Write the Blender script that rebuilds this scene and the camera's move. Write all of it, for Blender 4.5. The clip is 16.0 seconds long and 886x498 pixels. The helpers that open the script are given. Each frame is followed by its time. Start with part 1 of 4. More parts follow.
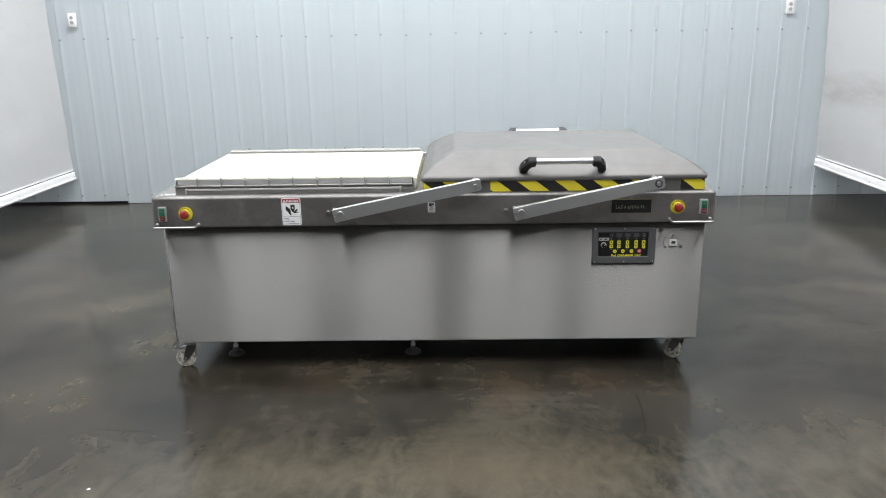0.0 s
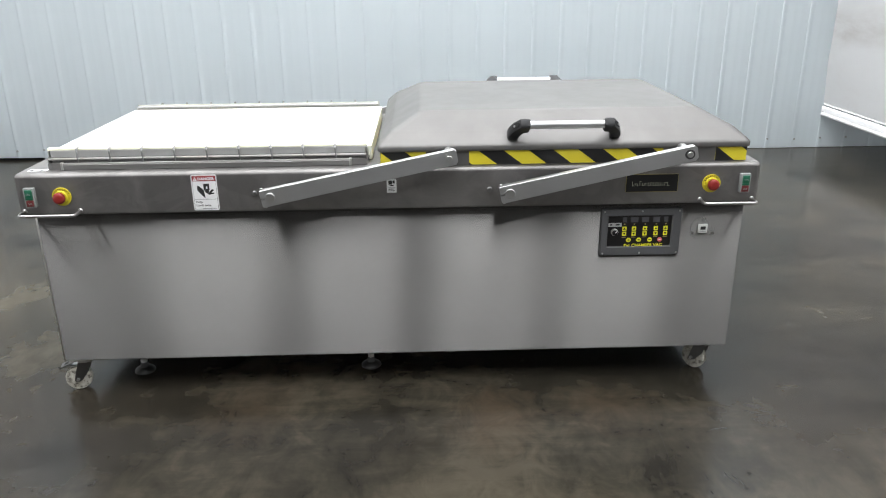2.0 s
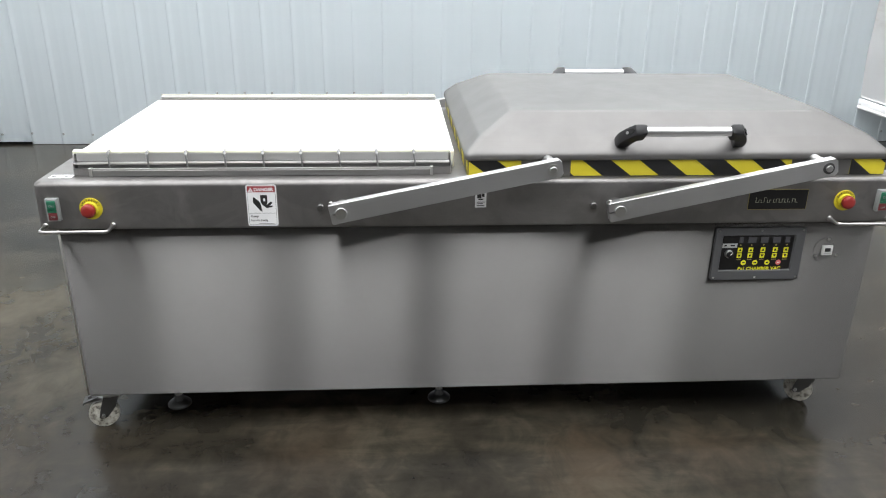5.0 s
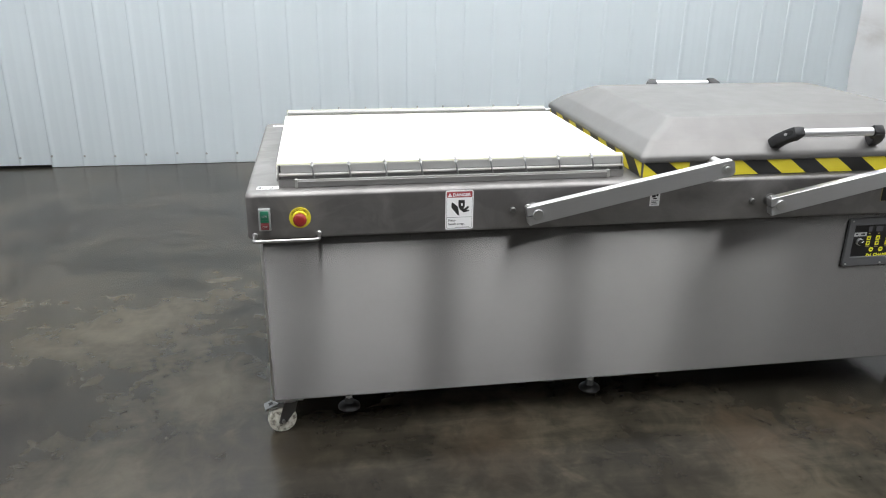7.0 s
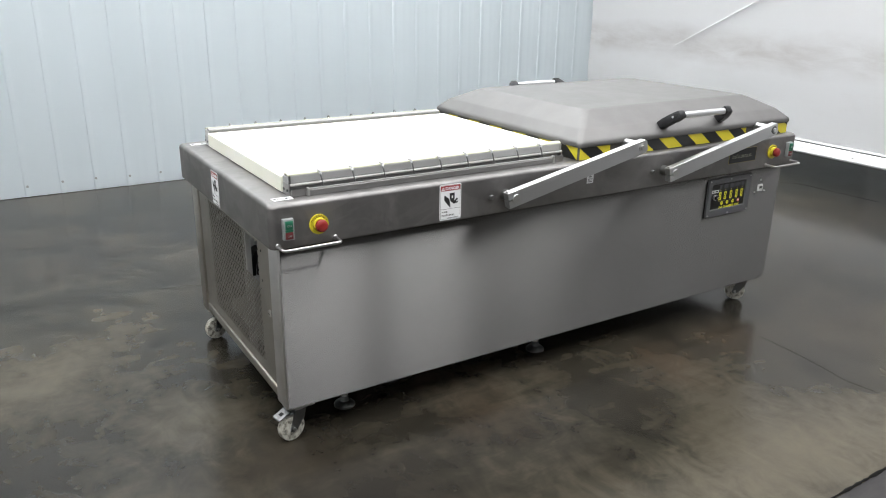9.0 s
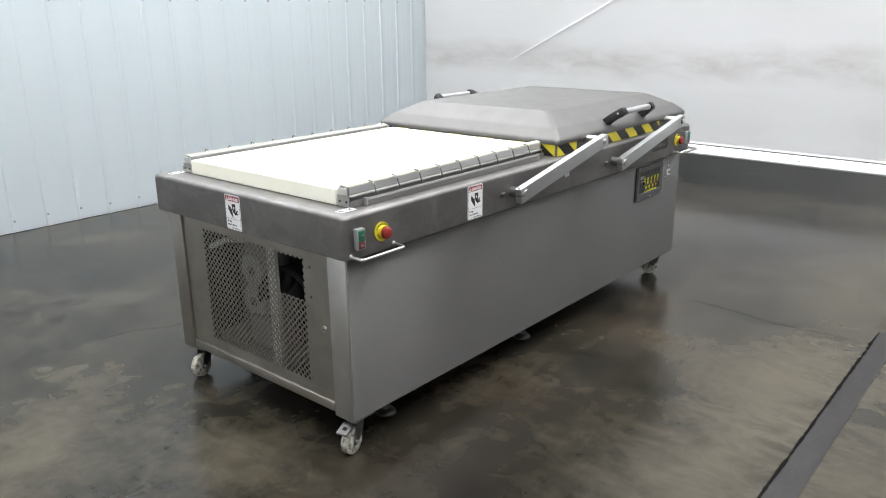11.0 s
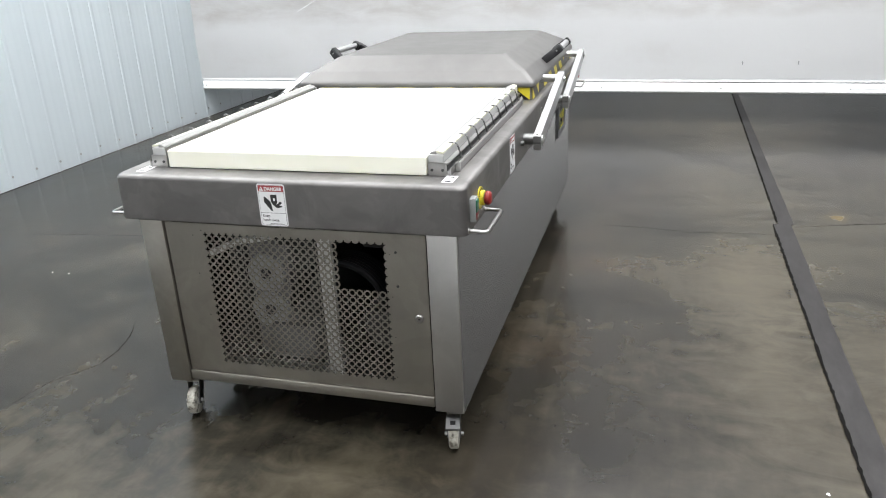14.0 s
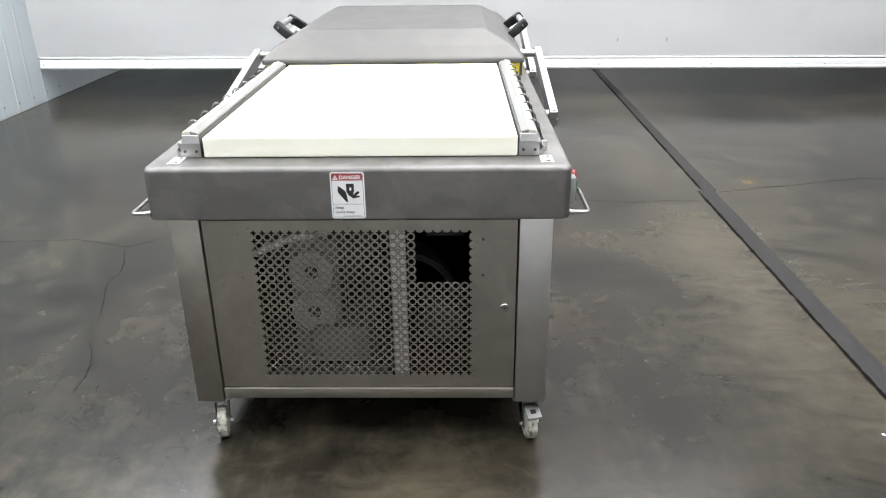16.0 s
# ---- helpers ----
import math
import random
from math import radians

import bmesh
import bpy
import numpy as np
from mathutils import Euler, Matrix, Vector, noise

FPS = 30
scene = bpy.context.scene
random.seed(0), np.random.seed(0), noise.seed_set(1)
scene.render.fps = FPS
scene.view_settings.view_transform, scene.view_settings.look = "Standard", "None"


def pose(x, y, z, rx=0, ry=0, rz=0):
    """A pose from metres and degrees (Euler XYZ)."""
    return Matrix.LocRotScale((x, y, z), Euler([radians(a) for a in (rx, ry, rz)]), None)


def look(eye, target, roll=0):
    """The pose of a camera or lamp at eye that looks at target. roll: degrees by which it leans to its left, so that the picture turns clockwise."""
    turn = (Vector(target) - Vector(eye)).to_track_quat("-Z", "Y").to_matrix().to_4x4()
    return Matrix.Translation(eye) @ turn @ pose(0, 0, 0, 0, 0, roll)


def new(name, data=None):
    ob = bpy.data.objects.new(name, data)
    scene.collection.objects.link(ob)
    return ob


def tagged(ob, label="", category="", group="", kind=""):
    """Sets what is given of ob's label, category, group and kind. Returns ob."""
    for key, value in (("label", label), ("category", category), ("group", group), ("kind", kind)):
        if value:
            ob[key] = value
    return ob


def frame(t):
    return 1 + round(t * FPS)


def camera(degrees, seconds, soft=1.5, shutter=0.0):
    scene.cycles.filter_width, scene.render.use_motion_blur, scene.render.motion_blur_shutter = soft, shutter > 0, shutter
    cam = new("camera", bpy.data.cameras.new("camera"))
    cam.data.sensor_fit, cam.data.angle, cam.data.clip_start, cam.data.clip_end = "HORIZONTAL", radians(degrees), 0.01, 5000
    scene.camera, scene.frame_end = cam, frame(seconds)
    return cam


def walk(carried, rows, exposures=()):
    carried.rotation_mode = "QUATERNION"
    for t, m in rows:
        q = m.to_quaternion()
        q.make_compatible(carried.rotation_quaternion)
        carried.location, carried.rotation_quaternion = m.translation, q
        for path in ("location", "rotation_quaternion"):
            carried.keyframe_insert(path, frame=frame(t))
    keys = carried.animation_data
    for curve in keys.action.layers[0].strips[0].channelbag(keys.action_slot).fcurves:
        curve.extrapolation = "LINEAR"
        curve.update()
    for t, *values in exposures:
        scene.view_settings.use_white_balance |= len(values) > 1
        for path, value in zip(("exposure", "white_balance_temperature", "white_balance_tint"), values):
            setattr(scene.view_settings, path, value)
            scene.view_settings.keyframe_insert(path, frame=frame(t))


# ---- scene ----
cam = camera(60.7, 16.0, soft=1.05)
PATH = [
    (0, (-0.037, -0.012, 1.519), (-0.069, 1.914, 0.98), -0.9),
    (0.5, (-0.072, 0.15, 1.509), (-0.074, 2.073, 0.957), -0.4),
    (1, (-0.109, 0.354, 1.501), (-0.069, 2.26, 0.897), -0.3),
    (1.5, (-0.074, 0.586, 1.472), (-0.028, 2.478, 0.827), -0.5),
    (2, (-0.039, 0.805, 1.467), (0.014, 2.682, 0.78), -0.6),
    (2.5, (-0.055, 1.021, 1.453), (0.011, 2.891, 0.745), -0.2),
    (3, (-0.081, 1.196, 1.446), (-0.001, 3.059, 0.723), 0.1),
    (3.2, (-0.137, 1.232, 1.415), (-0.008, 3.1, 0.71), 0.6),
    (5.3, (-0.445, 1.195, 1.47), (-0.33, 3.049, 0.729), 0.7),
    (5.5, (-0.506, 1.19, 1.457), (-0.393, 3.049, 0.727), 0.7),
    (6, (-0.714, 1.224, 1.455), (-0.572, 3.085, 0.735), 0.3),
    (6.5, (-0.907, 1.206, 1.464), (-0.704, 3.063, 0.749), 0.5),
    (7, (-1.171, 1.126, 1.465), (-0.868, 2.977, 0.77), 0.6),
    (7.5, (-1.367, 1.144, 1.459), (-0.945, 2.97, 0.762), 0.4),
    (8, (-1.57, 1.21, 1.466), (-0.938, 2.975, 0.768), -0.0),
    (8.5, (-1.804, 1.229, 1.456), (-1.014, 2.935, 0.773), 0.5),
    (9, (-2.097, 1.21, 1.467), (-1.094, 2.81, 0.81), 0.8),
    (9.2, (-2.179, 1.197, 1.423), (-1.13, 2.784, 0.805), 0.6),
    (11.3, (-2.922, 1.764, 1.421), (-1.426, 2.949, 0.824), -0.8),
    (11.5, (-2.951, 1.829, 1.41), (-1.433, 2.984, 0.811), -1.0),
    (12, (-3.014, 2.026, 1.414), (-1.436, 3.081, 0.783), -1.9),
    (12.5, (-3.097, 2.223, 1.415), (-1.446, 3.131, 0.744), -1.2),
    (13, (-3.201, 2.417, 1.428), (-1.482, 3.183, 0.751), -1.4),
    (13.5, (-3.216, 2.601, 1.412), (-1.46, 3.263, 0.72), -1.7),
    (14, (-3.215, 2.808, 1.41), (-1.43, 3.347, 0.686), -2.8),
    (14.5, (-3.234, 2.992, 1.409), (-1.426, 3.396, 0.656), -2.8),
    (15, (-3.279, 3.228, 1.419), (-1.447, 3.488, 0.66), -2.4),
    (15.5, (-3.263, 3.391, 1.412), (-1.424, 3.543, 0.643), -1.0),
    (16, (-3.201, 3.573, 1.4), (-1.363, 3.613, 0.612), -0.7),
]
walk(cam, [(t, look(eye, target, roll)) for t, eye, target, roll in PATH], exposures=[(0.0, -0.02), (2.0, 0.15), (5.5, 0.16), (8.0, 0.11), (12.0, 0.19), (16.0, 0.28)])

# ---------------------------------------------------------------- light
world = bpy.data.worlds.new("hall_world")
world.use_nodes = True
world.node_tree.nodes["Background"].inputs[0].default_value = (0.75, 0.85, 1.0, 1)
world.node_tree.nodes["Background"].inputs[1].default_value = 0.02
scene.world = world

# a row of four-foot lamps across the hall, and wide unseen panels added as soft fill: middle x, y, length, width,
# radiance
LAMP_Z = 4.30
TUBES = [(x, 0.0, 0.98, 0.30, 20.5) for x in (-2.18, -0.73, 0.61, 1.955)]
FILL_PANELS = [(x, y, 3.4, ln, glow) for x in (-1.9, 1.6) for y, ln, glow in ((2.3, 3.4, 5.2), (6.3, 1.4, 10.0))]
# two more unseen fills, added to brighten the floor by the curtain hems
FILL_PANELS += [(x, 2.0, 2.4, 6.0, 2.2) for x in (-6.5, 6.3)]     # over the bays beyond the side curtains
LAMPS = TUBES + FILL_PANELS
for lx, ly, wx, wy, glow in LAMPS:
    data = bpy.data.lights.new("ceiling_light", "AREA")
    data.shape, data.size, data.size_y = "RECTANGLE", wx, wy
    data.energy, data.color = glow * math.pi * wx * wy, (0.965, 0.98, 1.0)
    new("ceiling_light", data).matrix_world = pose(lx, ly, LAMP_Z - 0.012)

# ---------------------------------------------------------------- materials


def material(name, colour, rough=0.5, metal=0.0, spec=0.5):
    m = bpy.data.materials.new(name)
    m.use_nodes = True
    b = m.node_tree.nodes["Principled BSDF"]
    b.inputs["Base Color"].default_value = (*colour, 1)
    b.inputs["Roughness"].default_value = rough
    b.inputs["Metallic"].default_value = metal
    b.inputs["Specular IOR Level"].default_value = spec
    return m


class Net:
    """Small helper to wire nodes of a material."""

    def __init__(self, m):
        self.t = m.node_tree
        self.b = self.t.nodes["Principled BSDF"]

    def node(self, kind, **sockets):
        n = self.t.nodes.new(kind)
        for k, v in sockets.items():
            n.inputs[k.replace("_", " ")].default_value = v
        return n

    def link(self, a, b):
        self.t.links.new(a, b)

    def coords(self, scale=(1, 1, 1), world_space=True):
        c = self.t.nodes.new("ShaderNodeNewGeometry") if world_space else self.t.nodes.new("ShaderNodeTexCoord")
        mp = self.t.nodes.new("ShaderNodeMapping")
        mp.inputs["Scale"].default_value = scale
        self.link(c.outputs["Position" if world_space else "Object"], mp.inputs["Vector"])
        return mp.outputs["Vector"]

    def noise(self, vec, scale, detail=4.0, rough=0.55, distortion=0.0):
        n = self.t.nodes.new("ShaderNodeTexNoise")
        n.inputs["Scale"].default_value = scale
        n.inputs["Detail"].default_value = detail
        n.inputs["Roughness"].default_value = rough
        n.inputs["Distortion"].default_value = distortion
        self.link(vec, n.inputs["Vector"])
        return n.outputs["Fac"]

    def ramp(self, fac, stops):
        r = self.t.nodes.new("ShaderNodeValToRGB")
        e = r.color_ramp.elements
        while len(e) < len(stops):
            e.new(0.5)
        for el, (p, c) in zip(e, stops):
            el.position = p
            el.color = (*c, 1) if len(c) == 3 else c
        self.link(fac, r.inputs["Fac"])
        return r.outputs["Color"]

    def mix(self, fac, a, b, blend="MIX"):
        n = self.t.nodes.new("ShaderNodeMix")
        n.data_type, n.blend_type = "RGBA", blend
        for sock, v in ((n.inputs[0], fac), (n.inputs[6], a), (n.inputs[7], b)):
            if isinstance(v, (int, float)):
                sock.default_value = v
            elif isinstance(v, tuple):
                sock.default_value = (*v, 1)
            else:
                self.link(v, sock)
        return n.outputs[2]

    def bump(self, height, strength, distance, after=None):
        n = self.t.nodes.new("ShaderNodeBump")
        n.inputs["Strength"].default_value = strength
        n.inputs["Distance"].default_value = distance
        self.link(height, n.inputs["Height"])
        if after is not None:
            self.link(after, n.inputs["Normal"])
        self.link(n.outputs["Normal"], self.b.inputs["Normal"])
        return n.outputs["Normal"]

    def ranged(self, fac, lo, hi, a=0.0, b=1.0):
        n = self.t.nodes.new("ShaderNodeMapRange")
        for k, v in (("From Min", a), ("From Max", b), ("To Min", lo), ("To Max", hi)):
            n.inputs[k].default_value = v
        self.link(fac, n.inputs["Value"])
        return n.outputs["Result"]


def steel(name, colour, rough, grain, brushed=0.55, mottle=0.0):
    """Brushed stainless steel: grain is the scale of the brush lines along x, y and z."""
    m = material(name, colour, rough, 1.0)
    n = Net(m)
    fine = n.noise(n.coords(grain), 1.0, 3.0, 0.6)
    cloud = n.noise(n.coords(), 3.2, 4.0, 0.6, 0.4)
    smudge = n.noise(n.coords((1, 1, 1)), 11.0, 3.0, 0.6)
    c0 = tuple(v * 0.91 for v in colour)
    c1 = tuple(min(1, v * 1.04) for v in colour)
    base = n.mix(n.ranged(cloud, 0, 1, 0.3, 0.7), c0, c1)
    base = n.mix(n.ranged(fine, 0, 0.04 if brushed else 0.12, 0.35, 0.65), base, tuple(v * 0.85 for v in colour))
    if mottle:
        wiped = n.noise(n.coords((1, 1, 1)), 6.5, 5.0, 0.62, 0.8)
        base = n.mix(n.ranged(wiped, 0.0, mottle, 0.50, 0.72), base, tuple(v * 0.62 for v in colour))
        blot = n.noise(n.coords((1, 1, 1.3)), 4.2, 3.0, 0.5, 1.4)
        base = n.mix(n.ranged(blot, 0.0, 0.8 * mottle, 0.515, 0.56), base, tuple(v * 0.72 for v in colour))
        base = n.mix(n.ranged(wiped, mottle, 0.0, 0.28, 0.46), base, tuple(min(1, v * 1.3) for v in colour))
    n.link(base, n.b.inputs["Base Color"])
    if not brushed:
        n.link(n.ranged(smudge, rough - 0.02, rough + 0.03, 0.3, 0.7), n.b.inputs["Roughness"])
    if not brushed:
        n.bump(fine, 0.05, 0.0006)
    n.b.inputs["Anisotropic"].default_value = brushed
    if brushed:
        tan = n.t.nodes.new("ShaderNodeCombineXYZ")
        for k, v in zip("XYZ", (0.03, 0.02, 1.0)):
            tan.inputs[k].default_value = v
        n.link(tan.outputs["Vector"], n.b.inputs["Tangent"])
        # the flanks of the brush grooves: lobes whose normals lean up by different amounts
        geo = n.t.nodes.new("ShaderNodeNewGeometry")
        last = n.b.outputs["BSDF"]
        for up, share in ((0.40, 0.62), (0.72, 0.50)):
            lean = n.t.nodes.new("ShaderNodeVectorMath")
            lean.operation, lean.inputs[1].default_value = "ADD", (0, 0, up)
            n.link(geo.outputs["Normal"], lean.inputs[0])
            unit = n.t.nodes.new("ShaderNodeVectorMath")
            unit.operation = "NORMALIZE"
            n.link(lean.outputs["Vector"], unit.inputs[0])
            flank = n.t.nodes.new("ShaderNodeBsdfPrincipled")
            flank.inputs["Metallic"].default_value = 1.0
            flank.inputs["Roughness"].default_value = rough
            flank.inputs["Anisotropic"].default_value = brushed
            n.link(base, flank.inputs["Base Color"])
            n.link(tan.outputs["Vector"], flank.inputs["Tangent"])
            n.link(unit.outputs["Vector"], flank.inputs["Normal"])
            both = n.t.nodes.new("ShaderNodeMixShader")
            both.inputs["Fac"].default_value = share
            n.link(last, both.inputs[1])
            n.link(flank.outputs["BSDF"], both.inputs[2])
            last = both.outputs["Shader"]
        n.link(last, n.t.nodes["Material Output"].inputs["Surface"])
    return m


STEEL = steel("brushed_stainless_steel", (0.165, 0.160, 0.156), 0.25, (3, 3, 150), 1.0)
STEEL_LID = steel("satin_stainless_steel", (0.193, 0.188, 0.183), 0.58, (3, 260, 260), 0.0, 0.09)
STEEL_TABLE = steel("wiped_stainless_steel", (0.238, 0.229, 0.222), 0.55, (3, 260, 260), 0.0, 0.55)
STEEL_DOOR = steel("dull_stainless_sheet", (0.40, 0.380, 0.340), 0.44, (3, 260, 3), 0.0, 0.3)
# lit copy of the sheet steel, for the front post only
STEEL_POST_LIT = steel("lit_stainless_post", (0.60, 0.59, 0.575), 0.42, (3, 260, 3), 0.0, 0.2)
WIRE = material("dull_steel_wire", (0.25, 0.25, 0.245), 0.36, 1.0)
RAIL = material("dull_rail_steel", (0.31, 0.305, 0.30), 0.40, 1.0)
STEEL_ROD = material("polished_steel_rod", (0.47, 0.46, 0.45), 0.28, 1.0)
ALUMINIUM = steel("brushed_aluminium", (0.57, 0.57, 0.575), 0.42, (2, 300, 300), 0.0)
# foot steel is darkened: the shadow under the cabinet is put into its colour
FOOT_STEEL_SHADED = material("shaded_foot_steel", (0.085, 0.085, 0.085), 0.45, 1.0)
FORK = material("dull_fork_steel", (0.17, 0.17, 0.168), 0.4, 1.0)
ZINC = material("zinc_plated_steel", (0.55, 0.55, 0.54), 0.34, 1.0)
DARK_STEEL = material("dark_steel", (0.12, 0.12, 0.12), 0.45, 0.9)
BLACK_PLASTIC = material("black_plastic", (0.013, 0.013, 0.014), 0.42, 0.0, 0.3)
PANEL_GREY = material("grey_panel_bezel", (0.085, 0.086, 0.09), 0.55)
BLACK_FACE = material("black_membrane", (0.008, 0.008, 0.009), 0.35)
YELLOW = material("yellow_tape", (0.63, 0.53, 0.03), 0.42)
TAPE_BLACK = material("black_tape", (0.012, 0.012, 0.013), 0.38)
BUTTON_YELLOW = material("yellow_membrane_button", (0.75, 0.72, 0.03), 0.5)
PINK_RED = material("faded_red_button", (0.7, 0.16, 0.17), 0.5)
DISPLAY = material("smoked_display", (0.09, 0.09, 0.10), 0.25)
RED = material("red_plastic", (0.24, 0.018, 0.015), 0.4)
RED_LABEL = material("dark_red_print", (0.32, 0.045, 0.05), 0.5)
GREEN = material("green_plastic", (0.010, 0.11, 0.06), 0.4)
OFF_RED = material("worn_red_plastic", (0.13, 0.020, 0.022), 0.45)
SWITCH_GREY = material("grey_switch_plastic", (0.23, 0.24, 0.235), 0.5)
FADED = material("faded_print", (0.24, 0.26, 0.24), 0.5)
WHITE_LABEL = material("white_label_vinyl", (0.78, 0.78, 0.78), 0.45)
WHITE_PLASTIC = material("white_plastic", (0.72, 0.72, 0.70), 0.45)
GREY_PLASTIC = material("light_grey_plastic", (0.42, 0.43, 0.43), 0.5)
PRINT = material("black_print", (0.015, 0.015, 0.015), 0.5)
GOLD = material("gold_print", (0.30, 0.25, 0.10), 0.5)
PLATE_PRINT = material("pale_plate_print", (0.42, 0.43, 0.33), 0.5)
OUTLET_WHITE = material("outlet_white_plastic", (0.8, 0.8, 0.8), 0.4)
HOSE = material("ribbed_black_hose", (0.010, 0.010, 0.011), 0.6, 0.0, 0.15)
RUBBER = material("black_rubber_hose", (0.02, 0.02, 0.02), 0.5)
# pump grey taken near black: shade inside the cabinet is put into the colour
PUMP_DARKENED = material("darkened_pump_grey", (0.030, 0.030, 0.030), 0.6)
STRUT_PAINT = material("pale_strut_paint", (0.62, 0.62, 0.60), 0.5)
FAN_GREY = material("pale_grey_fan_cover", (0.36, 0.365, 0.365), 0.55)
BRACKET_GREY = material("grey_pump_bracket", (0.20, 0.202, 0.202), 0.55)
BAR_TAPE = steel("dull_bar_aluminium", (0.70, 0.70, 0.69), 0.5, (2, 200, 200), 0.0)
PALE_TAPE = material("pale_grey_bar_tape", (0.26, 0.26, 0.25), 0.5)
BAR_FOOT = material("shaded_bar_steel", (0.24, 0.24, 0.235), 0.45, 1.0)
CREAM = material("cream_silicone", (0.64, 0.64, 0.50), 0.5)
DARK = material("dark_void", (0.004, 0.004, 0.004), 0.9)
LAMP_BODY = material("lamp_housing_white", (0.8, 0.8, 0.8), 0.5)

NYLON = material("white_nylon_wheel", (0.5, 0.49, 0.43), 0.45)
_n = Net(NYLON)
_f = _n.noise(_n.coords(), 60.0, 4.0)
_n.link(_n.ramp(_f, [(0.36, (0.13, 0.12, 0.10)), (0.48, (0.42, 0.40, 0.34)), (0.65, (0.57, 0.56, 0.50))]), _n.b.inputs["Base Color"])

BOARD = material("white_polyethylene", (0.86, 0.85, 0.74), 0.45)
_n = Net(BOARD)
_f = _n.noise(_n.coords(), 9.0, 5.0)
_n.link(_n.mix(_f, (0.85, 0.84, 0.70), (0.90, 0.89, 0.79)), _n.b.inputs["Base Color"])
_n.bump(_n.noise(_n.coords(), 300.0, 2.0), 0.15, 0.0005)
_n.b.inputs["Subsurface Weight"].default_value = 0.15
_n.b.inputs["Subsurface Radius"].default_value = (0.02, 0.018, 0.012)

# polished concrete: grey-brown clouds at several sizes, drag marks, pale worn streaks along the joint, a soft gloss
CONCRETE = material("polished_concrete", (0.045, 0.041, 0.032), 0.3, 0.0, 0.29)
_n = Net(CONCRETE)
_v = _n.coords()


def _sum(a, b, k):
    """a + k * b"""
    m = _n.t.nodes.new("ShaderNodeMath")
    m.operation, m.inputs[1].default_value = "MULTIPLY_ADD", k
    _n.link(b, m.inputs[0])
    _n.link(a, m.inputs[2])
    return m.outputs[0]


_a = _n.noise(_v, 0.55, 4.0, 0.5, 0.2)
_b = _n.noise(_n.coords((1.0, 1.35, 1.0)), 2.1, 5.0, 0.55, 0.4)
_c = _n.noise(_v, 60.0, 2.0, 0.6)
_d = _n.noise(_n.coords((1.3, 1.0, 1.0)), 7.0, 6.0, 0.62, 0.7)
_drag = _n.noise(_n.coords((1.2, 6.0, 1.0)), 2.6, 5.0, 0.58, 0.5)
_cloud = _sum(_sum(_sum(_a, _b, 0.9), _d, 0.65), _drag, 0.40)
_base = _n.ramp(_n.ranged(_cloud, 0.0, 1.0, 1.22, 1.74),
                [(0.0, (0.0099, 0.0088, 0.0070)), (0.38, (0.0192, 0.0171, 0.0130)), (0.62, (0.0297, 0.0262, 0.0195)), (1.0, (0.0593, 0.0512, 0.0366))])
_brown = _n.ranged(_n.noise(_v, 1.1, 2.0, 0.5, 0.3), 0.0, 0.55, 0.45, 0.75)
_base = _n.mix(_brown, _base, (0.0384, 0.0308, 0.0215))
# worn streaks across the joint on both of its sides
_sep = _n.t.nodes.new("ShaderNodeSeparateXYZ")
_n.link(_v, _sep.inputs[0])
_off = _n.t.nodes.new("ShaderNodeMath")
_off.operation, _off.inputs[1].default_value = "SUBTRACT", 2.20
_n.link(_sep.outputs["Y"], _off.inputs[0])
_abs = _n.t.nodes.new("ShaderNodeMath")
_abs.operation = "ABSOLUTE"
_n.link(_off.outputs[0], _abs.inputs[0])
_near = _n.ranged(_sum(_abs.outputs[0], _n.noise(_v, 1.3, 2.0, 0.5, 0.3), 0.9), 1.0, 0.0, 0.40, 1.30)
_streak = _n.ranged(_n.noise(_n.coords((6.5, 2.6, 1.0)), 1.0, 6.0, 0.64, 1.0), 0.0, 1.0, 0.34, 0.72)
_both = _n.t.nodes.new("ShaderNodeMath")
_both.operation = "MULTIPLY"
_n.link(_near, _both.inputs[0])
_n.link(_streak, _both.inputs[1])
_worn = _n.ranged(_both.outputs[0], 0.0, 0.95)
_base = _n.mix(_worn, _base, (0.0800, 0.0708, 0.0503))
_torn = _n.noise(_n.coords((1.4, 1.0, 1.0)), 7.0, 6.0, 0.62, 0.6)


def floor_stain(x, y, r, stretch, colour, strength):
    """A worn patch of its own shape round a place on the floor."""
    global _base
    mp = _n.t.nodes.new("ShaderNodeMapping")
    mp.inputs["Location"].default_value = (-x / (r * stretch), -y / r, 0)
    mp.inputs["Scale"].default_value = (1 / (r * stretch), 1 / r, 0)
    _n.link(_v, mp.inputs["Vector"])
    far = _n.t.nodes.new("ShaderNodeVectorMath")
    far.operation = "LENGTH"
    _n.link(mp.outputs["Vector"], far.inputs[0])
    rag = _n.t.nodes.new("ShaderNodeMath")
    rag.operation = "MULTIPLY_ADD"
    rag.inputs[1].default_value = 2.6
    _n.link(_torn, rag.inputs[0])
    _n.link(far.outputs["Value"], rag.inputs[2])
    _base = _n.mix(_n.ranged(rag.outputs[0], strength, 0.0, 0.95, 2.65), _base, colour)


